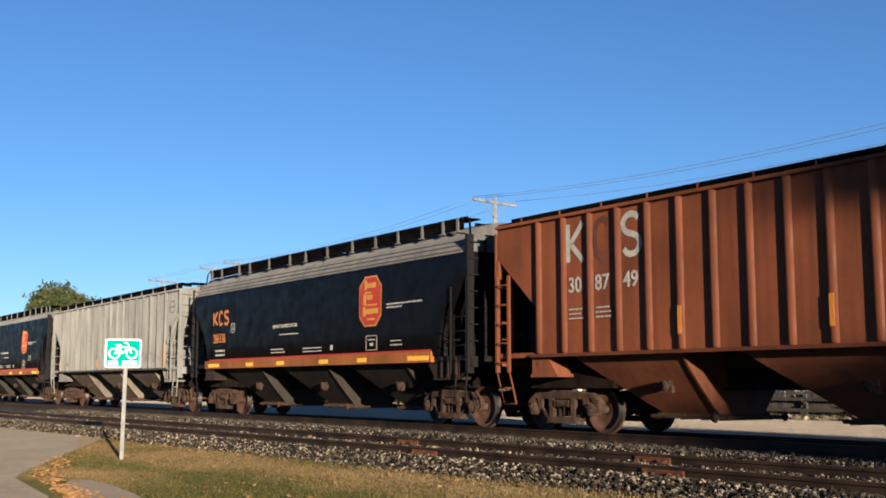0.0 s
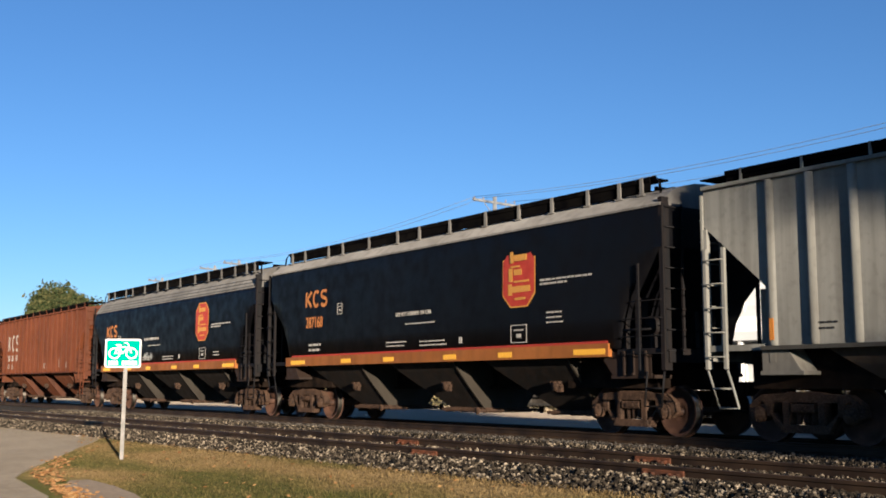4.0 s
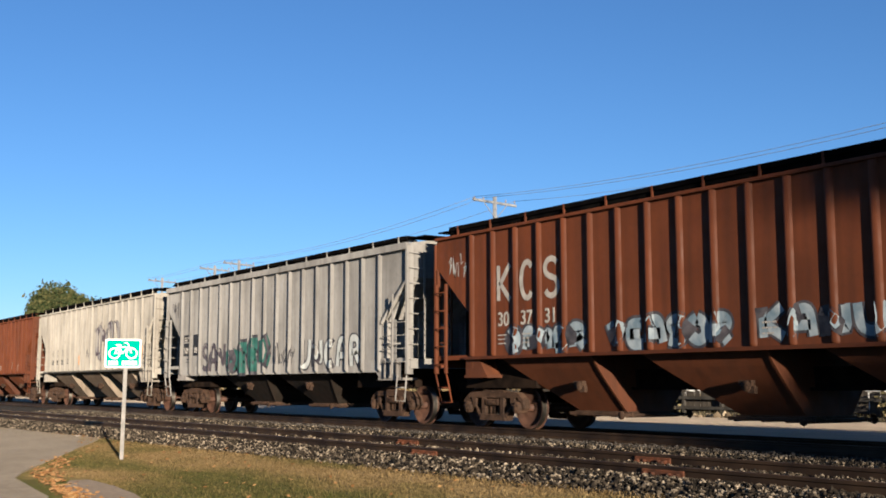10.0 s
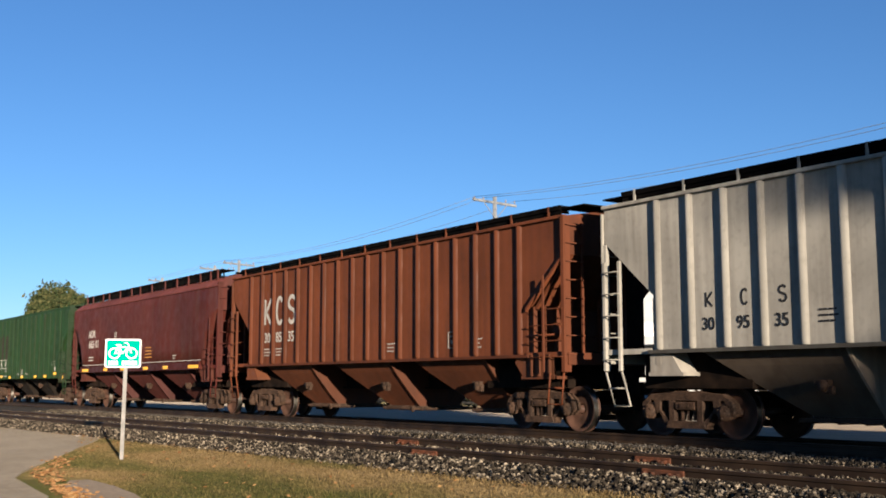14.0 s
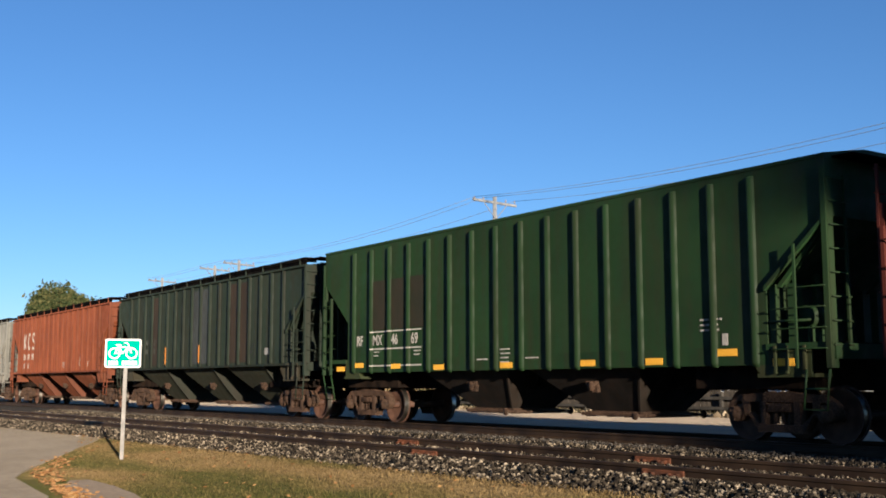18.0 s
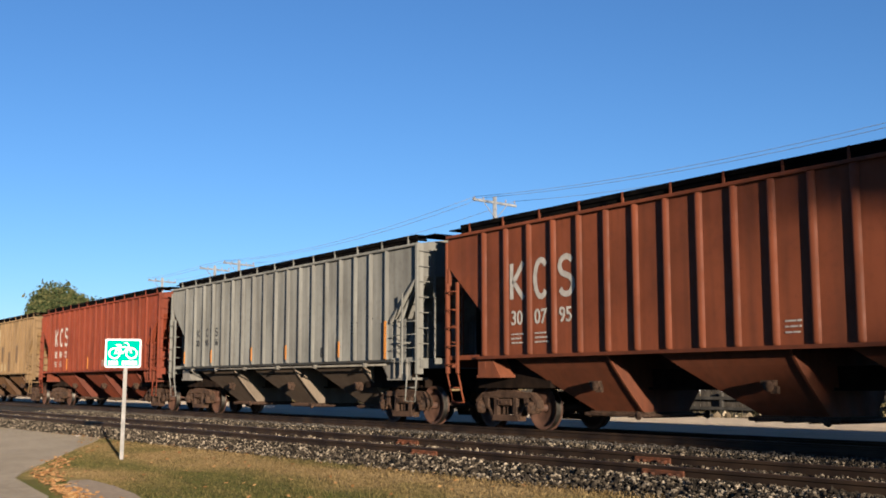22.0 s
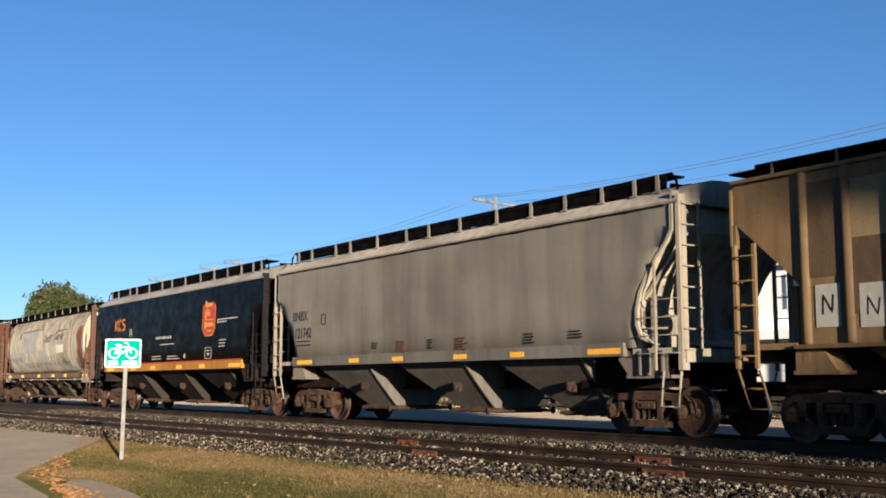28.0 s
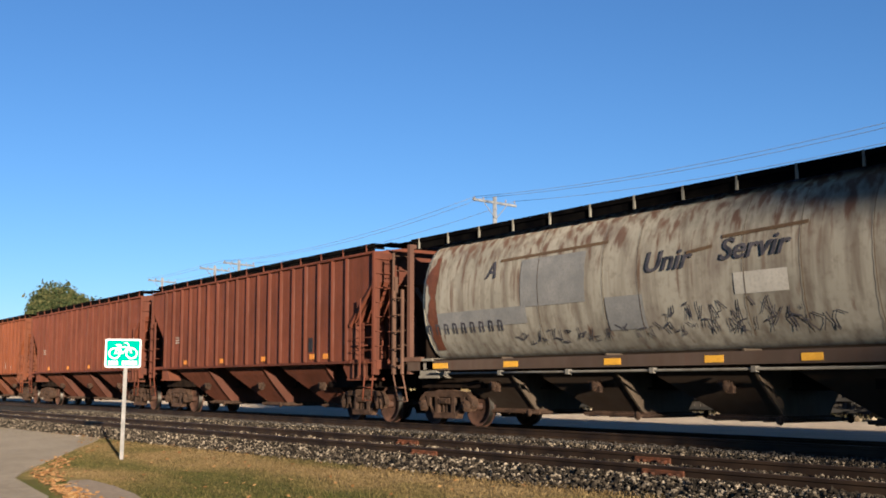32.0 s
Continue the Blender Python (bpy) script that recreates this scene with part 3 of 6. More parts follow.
def ends(car, col, tall):
    """Ladders, posts, steps and end platforms. The front end of the car carries the tall ladder."""
    for k in (0, 180):
        end = pose(0, 0, 0, 0, 0, k) @ pose(0.0 if k == 0 else REAR - HALF, 0, 0)
        here = end @ pose(HALF - 0.62, 0, 0)
        part("end_sill", END_SILL, car, colour=col, m=here)
        part("end_deck", DECK_MESH, car, m=here)
        part("end_ladder", END_LADDER_MESH, car, colour=col, m=end @ pose(HALF + 0.03, -1.52 if k == 0 else 1.07, 0))
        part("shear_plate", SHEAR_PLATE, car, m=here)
        part("end_apron", LOW_BLANK, car, m=end @ pose(HALF - 1.12, 0, 0))
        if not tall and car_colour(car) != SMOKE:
            part("end_plate", BLANKING_PLATE, car, m=end @ pose(HALF - 1.2, 0, 0))
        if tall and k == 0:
            part("end_plate", CORNER_BLANK, car, m=end @ pose(HALF - 0.12, 0, 0))
        part("air_reservoir", RESERVOIR, car, colour=col, m=end @ pose(HALF - 0.72, -1.12, 2.02))
        for s in (-1, 1):
            part("side_stub", STUB, car, colour=col, m=here @ pose(0, s * 1.48, 0))
            inner = 0.0 if s < 0 else 0.42
            part("end_upright", UPRIGHT, car, colour=col, m=end @ pose(HALF - 1.10, s * (1.36 - inner), 0))
            part("end_upright", UPRIGHT, car, colour=col, m=end @ pose(HALF - 0.78, s * (1.30 - inner), 0.0))
            part("diagonal_brace", DIAGONAL, car, colour=col, m=end @ pose(HALF - 1.05, s * (1.40 - inner), 0))
            if inner:
                part("end_upright", THIN_UPRIGHT, car, colour=col, m=end @ pose(HALF - 0.95, 0.30, 0))
                part("end_upright", THIN_UPRIGHT, car, colour=col, m=end @ pose(HALF - 0.95, -0.55, 0))
            else:
                part("grab_iron", TIE_BAR, car, colour=col, m=end @ pose(HALF - 1.1, s * 1.52, 0))
    for s in (-1, 1):
        f = 0 if s < 0 else 180
        head, tail = (HALF, REAR) if s < 0 else (REAR, HALF)
        corner = pose(-s * head, s * (SIDE - 0.04), 0, 0, 0, f)
        for me in SIDE_RUNGS:
            part("side_rung", me, car, colour=col, m=corner)
        part("thin_post", THIN_POST, car, colour=col, m=corner)
        part("corner_post", TALL_POST, car, colour=col, m=pose(-s * head, s * (SIDE - 0.06), 0, 0, 0, f))
        part("ladder", LADDER, car, colour=col, m=pose(s * (tail - 0.05), s * (SIDE - 0.04), 0, 0, 0, f))
        part("step", STEPS[0.22], car, colour=col, m=pose(s * (tail - 0.05), s * (SIDE - 0.04), 0, 0, 0, f))
        part("step", STEPS[-0.08], car, colour=col, m=pose(-s * (head - 0.42), s * (SIDE - 0.04), 0, 0, 0, f))
        part("corner_post", POST, car, colour=col, m=pose(s * (tail - 0.03), s * (SIDE - 0.1), 0, 0, 0, f))


# Added black board that stands for the shade beneath a walkway.
LOW_SHADE_BOARD = Build().box(-7.75, 7.75, -0.255, -0.235, -0.22, 0.0).mesh("toe_board", GRATE)


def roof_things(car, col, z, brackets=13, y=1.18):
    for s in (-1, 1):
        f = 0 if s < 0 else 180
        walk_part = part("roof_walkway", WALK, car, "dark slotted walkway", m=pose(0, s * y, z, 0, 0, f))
        part("toe_board", LOW_SHADE_BOARD, walk_part)
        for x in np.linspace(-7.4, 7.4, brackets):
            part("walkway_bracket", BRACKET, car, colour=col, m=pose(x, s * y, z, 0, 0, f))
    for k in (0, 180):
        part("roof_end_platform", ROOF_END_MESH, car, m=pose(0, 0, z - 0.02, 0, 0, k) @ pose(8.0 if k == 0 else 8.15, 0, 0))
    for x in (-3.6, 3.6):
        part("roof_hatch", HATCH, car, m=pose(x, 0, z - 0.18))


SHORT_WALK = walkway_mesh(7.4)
# The same painted shade for the smooth cars, on their shorter walkway.
SHADE_BOARD = Build().box(-7.4, 7.4, -0.27, -0.25, -0.24, 0.03).mesh("toe_board", GRATE)
TALL_BRACKET = Build().box(-0.04, 0.04, -0.31, -0.275, -0.30, 0.035).box(-0.09, 0.09, -0.34, -0.27, -0.31, -0.285).mesh("walkway_bracket", PAINT)
ROOF_GRAB = Build().tube([(-0.25, -1.25, 0.02), (0.0, -1.25, 0.02), (0.12, -1.27, -0.08), (0.20, -1.30, -0.50)], 0.025, 6).tube([(-0.25, 1.25, 0.02), (0.0, 1.25, 0.02), (0.12, 1.27, -0.08), (0.20, 1.30, -0.50)], 0.025, 6).mesh("roof_grab_rail", GRATE)


def smooth_roof_things(car, col, z, y=1.0):
    """A raised walkway along each roof edge, a black board for the shade under it, brackets and low hatches between."""
    for s in (-1, 1):
        f = 0 if s < 0 else 180
        walk_part = part("roof_walkway", SHORT_WALK, car, "dark slotted walkway", m=pose(0, s * y, z, 0, 0, f))
        part("toe_board", SHADE_BOARD, walk_part)
        for x in (-7.2, -6.4, -5.0, -4.2, -2.8, -1.4, -0.4, 0.9, 2.3, 3.5, 4.6, 5.7, 6.6, 7.2):
            part("walkway_bracket", TALL_BRACKET, walk_part, colour=col, m=pose(x, 0, 0))
    for k in (0, 180):
        part("roof_grab_rail", ROOF_GRAB, car, m=pose(0, 0, z, 0, 0, k) @ pose(7.52, 0, 0))
    for x in (-3.6, 3.6):
        part("roof_hatch", HATCH, car, m=pose(x, 0, z - 0.18))


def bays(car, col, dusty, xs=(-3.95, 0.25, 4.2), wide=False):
    """Discharge bays. col: the sides, with shade put in; dusty: fore sheets and flanges, dust plus painted-in sun."""
    for x in xs:
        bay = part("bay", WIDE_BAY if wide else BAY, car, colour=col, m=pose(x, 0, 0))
        part("fore_sheet", WIDE_SHEET if wide else FORE_SHEET, bay, "fore sheet in a dusty colour with sun painted in", dusty)
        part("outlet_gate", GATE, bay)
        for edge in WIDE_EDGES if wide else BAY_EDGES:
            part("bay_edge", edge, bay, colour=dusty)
        for s in (-1, 1):
            part("gate_crank", CRANK, bay, m=pose(0.35, s * 1.10, 0.92, 0, 0, 0 if s < 0 else 180))


def new_car(centre, tint, label):
    """An empty at rail height; centre: where it stands at 0 s."""
    car = thing("covered_hopper", None, label, "railway wagon", "wagons of the passing train", m=pose(centre, TRACK_Y, 0))
    car["tint"] = tint
    CARS.append((car, centre))
    return car


def ribbed_car(centre, tint, label, style="rib", deck=4.53):
    """rib: open bays below; banded: a deep plain band along the eave; tall: no band, and higher sides."""
    car = new_car(centre, tint, label)
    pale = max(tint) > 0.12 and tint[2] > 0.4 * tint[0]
    # Bay colour: body tint lowered to hold the shade beneath, plus rusty brown.
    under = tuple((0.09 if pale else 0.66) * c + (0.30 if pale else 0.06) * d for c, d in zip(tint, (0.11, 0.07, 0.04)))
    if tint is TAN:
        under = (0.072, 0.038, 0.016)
    body = part("body", RIBBED_BODY[style], car, colour=tint)
    if style == "rib":
        # Shade of the gap below the ribs is put into a darker sill.
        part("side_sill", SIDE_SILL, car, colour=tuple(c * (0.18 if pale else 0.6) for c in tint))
    else:
        part("side_skirt", SKIRT, car, colour=tint)
    part("top_chord", TOP_CHORD[style], car, colour=tint)
    part("roof", FLAT_ROOF[style], car, colour=tint)
    for m in (Matrix.Identity(4), pose(0, 0, 0, 0, 0, 180)):
        part("slope_flange", FLANGES[0], car, colour=tint, m=m @ pose(0.0 if m[0][0] > 0 else REAR - HALF, 0, 0))
    for s in (-1, 1):
        for x in np.linspace(*RIBS[style]):
            part("rib", RIB_MESH[style], body, colour=tint, m=pose(x, s * (SIDE - 0.1), 0, 0, 0, 0 if s < 0 else 180))
    ends(car, tint, True)
    roof_things(car, tint, {"rib": deck, "banded": 4.55, "tall": 4.50}[style])
    if style == "rib":
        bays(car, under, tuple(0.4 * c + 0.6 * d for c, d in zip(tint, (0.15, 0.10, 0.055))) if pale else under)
    else:
        bays(car, (0.006, 0.005, 0.004), (0.010, 0.008, 0.006), (-2.15, 1.85), True)
    running_gear(car)
    return car


RIB_MESH = {"rib": RIB, "banded": rib_mesh(1.30, 4.24), "tall": rib_mesh(1.26, 4.38)}
SKIRT = Build().box(-REAR + 1.26, HALF - 1.2, -1.502, -1.40, 1.26, 1.57).box(-REAR + 1.26, HALF - 1.2, 1.40, 1.502, 1.26, 1.57).mesh("side_skirt", PAINT)


def smooth_car(centre, tint, label, sill, top):
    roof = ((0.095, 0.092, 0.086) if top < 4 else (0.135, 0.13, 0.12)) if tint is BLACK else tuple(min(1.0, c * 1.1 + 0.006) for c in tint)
    car = new_car(centre, tint, label)
    part("body", SMOOTH_BODY["maroon" if tint is MAROON else (top, tint is SMOKE)], car, colour=tint)
    part("side_sill", SMOOTH_SILL, car, colour=sill)
    if tint is SMOKE:
        # About twice the body colour: the sun on this end is painted in.
        part("end_sheet", DISHED_END, car, "hollowed end sheet, pale cream with the sun painted in", (0.27, 0.24, 0.18))
        # A near-black strip draws the shadow below the roof lip.
        for s in (-1, 1):
            part("roof_seam", SEAM, car, colour=(0.012, 0.011, 0.010), m=pose(0, s * 1.600, top - 0.02))
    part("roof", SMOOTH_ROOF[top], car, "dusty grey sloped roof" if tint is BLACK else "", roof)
    if top < 4:
        for s in (-1, 1):
            for y, z in ((1.532, 3.99), (1.465, 4.11), (1.385, 4.225)):
                part("roof_seam", SEAM, car, colour=tuple(c * 0.72 for c in roof), m=pose(0, s * y, z))
    # The grey car's end fittings are lightened for sun in the same way.
    ends(car, (0.24, 0.21, 0.16) if tint is SMOKE else tint, False)
    smooth_roof_things(car, roof, 4.76)
    # Black and grey cars: shade painted into bay sides, sun into fore sheets.
    if tint is BLACK:
        bays(car, (0.0055, 0.0047, 0.0038), (0.026, 0.022, 0.016))
    else:
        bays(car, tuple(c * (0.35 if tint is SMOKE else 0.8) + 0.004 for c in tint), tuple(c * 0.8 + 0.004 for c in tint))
    running_gear(car)
    for x, w in ((-6.17, 0.87), (-3.43, 0.50), (-1.31, 0.48), (1.32, 0.50), (3.37, 0.47), (6.0, 0.90)):
        bar("reflective_tape", car, x, 1.57, w, 0.11, TAPE, -1.603, "yellow reflective tape")
    return car


def tank_car(centre, tint, label):
    car = new_car(centre, tint, label)
    part("body", TANK_BODY, car, colour=tint)
    for k, x in ((0, 6.6), (180, -6.75)):
        # Paler than the body, so the sun these ends face is in the colour.
        part("end_sheet", TANK_END, car, "pale cream dished end", (0.34, 0.31, 0.23), pose(x, 0, 0, 0, 0, k))
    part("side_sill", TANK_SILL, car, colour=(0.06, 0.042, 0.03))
    for k in (-7.6, 7.6):
        part("end_frame", END_FRAME_MESH, car, colour=(0.09, 0.045, 0.03), m=pose(k, 0, 0))
    ends(car, (0.10, 0.055, 0.035), False)
    roof_things(car, tint, 4.46, y=1.02)
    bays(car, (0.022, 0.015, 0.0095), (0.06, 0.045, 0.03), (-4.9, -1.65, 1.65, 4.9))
    running_gear(car)
    for x, w in ((-6.2, 0.6), (-3.57, 0.49), (-0.47, 0.45), (2.02, 0.41), (4.0, 0.40), (6.99, 0.85)):
        bar("reflective_tape", car, x, 1.38, w, 0.12, TAPE, -1.504, "yellow reflective tape")
    return car


RED = (0.0846, 0.02475, 0.00828)
RED2 = (0.122, 0.0255, 0.0098)
RED3 = (0.115, 0.0325, 0.0125)
RUST = (0.1308, 0.03971, 0.0149)
BLACK = (0.0024, 0.0024, 0.0032)
CREAM = (0.2652, 0.2488, 0.2128)
GREY = (0.1403, 0.1386, 0.1232)
PLAIN_GREY = (0.205, 0.20, 0.187)
PALE_GREY = (0.1796, 0.1774, 0.1577)
MAROON = (0.052, 0.0105, 0.0065)
GREEN = (0.0085, 0.02423, 0.00663)
DARKGREEN = (0.0115, 0.0175, 0.0115)
TAN = (0.148, 0.096, 0.044)
SMOKE = (0.138, 0.124, 0.102)
BEIGE = (0.2, 0.187, 0.15)
BROWN = (0.092, 0.0275, 0.0135)
ORANGE_SILL = (0.24, 0.088, 0.02)
CENTRES = [-10.68, -27.87, -45.23, -62.33, -79.34, -96.69, -114.12, -131.46, -148.85, -166.14, -183.35, -200.43, -217.66, -234.98, -252.34, -269.69, -287.22, -304.56, -321.49, -338.4, -355.45, -372.75, -390.0]
KINDS = [
    ("rib", RUST, "rust-orange ribbed covered hopper with faded white lettering"),
    ("smooth", BLACK, "glossy black smooth-sided covered hopper with orange lettering"),
    ("rib", PALE_GREY, "light grey ribbed covered hopper with a round badge"),
    ("smooth", BLACK, "glossy black smooth-sided covered hopper with orange lettering"),
    ("smooth", BLACK, "glossy black smooth-sided covered hopper sprayed with white graffiti"),
    ("rib", RED, "red-brown ribbed covered hopper with white lettering"),
    ("rib", RED, "red-brown ribbed covered hopper with a band of white graffiti"),
    ("banded", PLAIN_GREY, "pale grey ribbed hopper with dark lettering panels and green graffiti"),
    ("rib", CREAM, "cream ribbed covered hopper with large outlined graffiti"),
    ("rib", RED, "red-brown ribbed covered hopper with white lettering"),
    ("smooth", MAROON, "maroon smooth-sided covered hopper with white lettering"),
    ("tall", GREEN, "green ribbed hopper with a brown patch and white numbers"),
    ("rib", DARKGREEN, "dark green ribbed covered hopper with faded stripes"),
    ("rib", RED3, "red ribbed covered hopper with white lettering"),
    ("rib", GREY, "grey ribbed covered hopper with orange reflector strips"),
    ("rib", RED2, "red ribbed covered hopper with white lettering"),
    ("rib", TAN, "tan ribbed covered hopper with patches of brown overpainting"),
    ("smooth", SMOKE, "plain grey smooth-sided covered hopper"),
    ("smooth", BLACK, "glossy black smooth-sided covered hopper with orange lettering"),
    ("tank", BEIGE, "dirty cream round-bellied hopper streaked with rust and graffiti"),
    ("rib", BROWN, "brown-red ribbed covered hopper with yellow reflector strips"),
    ("rib", BROWN, "brown-red ribbed covered hopper"),
    ("rib", RUST, "rust-orange ribbed covered hopper"),
]
PIPE = Build().tube([(-6.6, 0, 0), (-2.0, 0, 0.0), (2.0, 0, 0.0), (6.6, 0, 0)], 0.024, 6).mesh("train_pipe", PAINT)
CLAMP = Build().box(-0.05, 0.05, -0.04, 0.06, -0.05, 0.05, 0.01).mesh("pipe_clamp", PAINT)
MADE = []
for i, (kind, tint, words) in enumerate(KINDS):
    a = CENTRES[i]
    if kind == "rib":
        MADE.append(ribbed_car(a, tint, words, deck=4.43 if i == 0 else 4.53))
    elif kind in RIBS:
        MADE.append(ribbed_car(a, tint, words, kind))
    elif kind == "smooth":
        MADE.append(smooth_car(a, tint, words, (ORANGE_SILL if i < 18 else (0.36, 0.17, 0.02)) if tint is BLACK else tint, top=3.93 if i in (1, 4) else 4.17))
    else:
        MADE.append(tank_car(a, tint, words))
for i, y, z in ((14, -1.60, 1.44), (19, -1.53, 1.20)):
    pipe = part("train_pipe", PIPE, MADE[i], "thin grey air pipe", (0.13, 0.12, 0.10), pose(0, y, z))
    for x in (-5.9, -3.9, -1.7, 0.6, 2.9, 5.6):
        part("pipe_clamp", CLAMP, pipe, colour=(0.13, 0.12, 0.10), m=pose(x, 0, 0))


# ---- lettering and graffiti on the wagons ----
RIB_X = np.linspace(*RIBS["rib"])


def side_skin(kind):
    """Depth of the near side at (x, z), a little proud of the paint."""
    if kind in RIBS:
        at_x = np.linspace(*RIBS[kind])

        def at(x, z):
            d = x - at_x[np.argmin(np.abs(at_x - x))]
            return -1.5 - float(np.interp(d, [-0.10] + [p[0] for p in RIB_FORM] + [0.10], [0.006] + [0.008 + max(0.0, -p[1]) for p in RIB_FORM] + [0.006]))
    elif kind == "smooth":
        def at(x, z):
            return -float(np.interp(z, [1.62, 2.2, 2.8, 3.4, 3.8], [1.55, 1.575, 1.59, 1.585, 1.565])) - 0.006
    else:
        def at(x, z):
            a = math.asin(max(-0.89, min(0.94, (z - 2.90) / 1.56)))
            return -(1.57 * math.cos(a) ** 0.56) - 0.006
    return at


def stroke(name, parent, points, width, mat, skin, label=""):
    """A painted line of some width that follows the side sheet."""
    fine = []
    for (x0, z0), (x1, z1) in zip(points, points[1:]):
        n = max(1, int(math.hypot(x1 - x0, z1 - z0) / 0.035))
        fine += [(x0 + (x1 - x0) * k / n, z0 + (z1 - z0) * k / n) for k in range(n)]
    fine.append(points[-1])
    v, f = [], []
    for i, (x, z) in enumerate(fine):
        a, c = fine[max(0, i - 1)], fine[min(len(fine) - 1, i + 1)]
        dx, dz = c[0] - a[0], c[1] - a[1]
        d = math.hypot(dx, dz) or 1.0
        for s in (-0.5, 0.5):
            px, pz = x - s * width * dz / d, z + s * width * dx / d
            v.append((px, skin(px, pz), pz))
        if i:
            f.append((2 * i - 2, 2 * i - 1, 2 * i + 1, 2 * i))
    return part(name, Build().add(v, f).mesh(name, mat), parent, label)


def emblem(parent, xs, z, w, h, mat, skin, t=0.13, middle=None):
    """The owner's mark as plain shapes: an upright with a chevron, an open ring and a double hook."""
    a, b, c = xs
    stroke("owner_mark", parent, [(a - w / 2, z), (a - w / 2, z + h)], t, mat, skin)
    stroke("owner_mark", parent, [(a + w / 2, z + h), (a - w / 3, z + h * 0.48), (a + w / 2, z)], t, mat, skin)
    ring = [(b + w / 2 * math.cos(q), z + h / 2 + h / 2 * math.sin(q)) for q in np.linspace(0.75, 2 * math.pi - 0.75, 14)]
    stroke("owner_mark", parent, ring, t, middle or mat, skin)
    up = [(c + w / 2 * math.cos(q), z + h * 0.76 + h * 0.24 * math.sin(q)) for q in np.linspace(0.5, 1.45 * math.pi, 9)]
    down = [(c + w / 2 * math.cos(q), z + h * 0.25 + h * 0.25 * math.sin(q)) for q in np.linspace(0.45 * math.pi, -math.pi + 0.4, 9)]
    stroke("owner_mark", parent, up + down, t, mat, skin)


BAND_SKIN, TALL_SKIN = side_skin("banded"), side_skin("tall")
RIB_SKIN, SMOOTH_SKIN, TANK_SKIN = side_skin("rib"), side_skin("smooth"), side_skin("tank")
PANEL_Y = -1.507
SPRAY_WHITE = two_tone("sprayed_white", (0.24, 0.256, 0.248), (0.336, 0.352, 0.344), 5.0, 0.6)
SPRAY_PALE = two_tone("sprayed_pale_blue", (0.096, 0.136, 0.168), (0.256, 0.288, 0.304), 3.0, 0.6)
SPRAY_BLACK = two_tone("sprayed_black", (0.02, 0.02, 0.025), (0.06, 0.055, 0.06), 5.0, 0.6)
SPRAY_TEAL = two_tone("sprayed_teal", (0.016, 0.06, 0.048), (0.032, 0.096, 0.08), 5.0, 0.6)
SPRAY_PLUM = two_tone("sprayed_plum", (0.034, 0.028, 0.034), (0.062, 0.052, 0.060), 4.0, 0.6)
SPRAY_HAZE = two_tone("sprayed_haze", (0.12, 0.118, 0.118), (0.20, 0.19, 0.18), 1.6, 0.6)
LOGO_RED = two_tone("logo_red", (0.195, 0.01875, 0.0105), (0.24, 0.03, 0.015), 5.0, 0.5)
LOGO_GOLD = two_tone("logo_gold", (0.294, 0.14, 0.021), (0.35, 0.182, 0.035), 5.0, 0.5)
REFLECT_ORANGE = two_tone("orange_reflector", (0.34, 0.1224, 0.0136), (0.3944, 0.1632, 0.0204), 8.0, 0.45)
PATCH = {n: two_tone("patch_" + n, a, b, 2.5, 0.65, fine=tuple(0.88 * q for q in a)) for n, a, b in (
    ("brown", (0.058, 0.037, 0.020), (0.085, 0.056, 0.029)), ("sand", (0.155, 0.115, 0.058), (0.19, 0.143, 0.075)), ("grey", (0.119, 0.119, 0.1148), (0.1615, 0.1573, 0.1487)), ("pale", (0.238, 0.2253, 0.1955), (0.2975, 0.2805, 0.2422)), ("rust", (0.0595, 0.02295, 0.0119), (0.102, 0.03825, 0.01955)), ("olive", (0.0136, 0.0136, 0.0068), (0.0204, 0.0153, 0.0085)))}


def panel_digits(car, pairs, xs, z, size, mat):
    """Numbers painted two by two between the ribs."""
    for words, x in zip(pairs, xs):
        text("car_number", car, words, x - size * 0.56, z, size, mat, PANEL_Y, 0.95)


def fine_print(car, x, z, w, rows, mat, y=PANEL_Y, gap=0.09, h=0.04, rng=random.Random(17)):
    """Small lettering that cannot be read: short bars, word by word."""
    for k in range(rows):
        at, end = 0.0, w * rng.uniform(0.75, 1.0)
        while at < end - 0.04:
            word = min(rng.uniform(0.8, 3.2) * h * 1.6, end - at)
            bar("small_lettering", car, x + at + word / 2, z - k * gap, word, h * rng.uniform(0.7, 0.85), mat, y)
            at += word + h * 0.7


def frame_box(car, x, z, w, h, mat, y, skin=None, inner=True):
    """A stencilled frame with a plain block in it."""
    for dx, dz, ww, hh in ((0, h / 2, w, 0.018), (0, -h / 2, w, 0.018), (-w / 2, 0, 0.018, h), (w / 2, 0, 0.018, h)):
        bar("stencil_frame", car, x + dx, z + dz, ww, hh, mat, y)
    if inner:
        bar("stencil_block", car, x, z - 0.04, w * 0.3, h * 0.22, mat, y)
        bar("stencil_block", car, x, z + h * 0.22, w * 0.6, h * 0.08, mat, y)


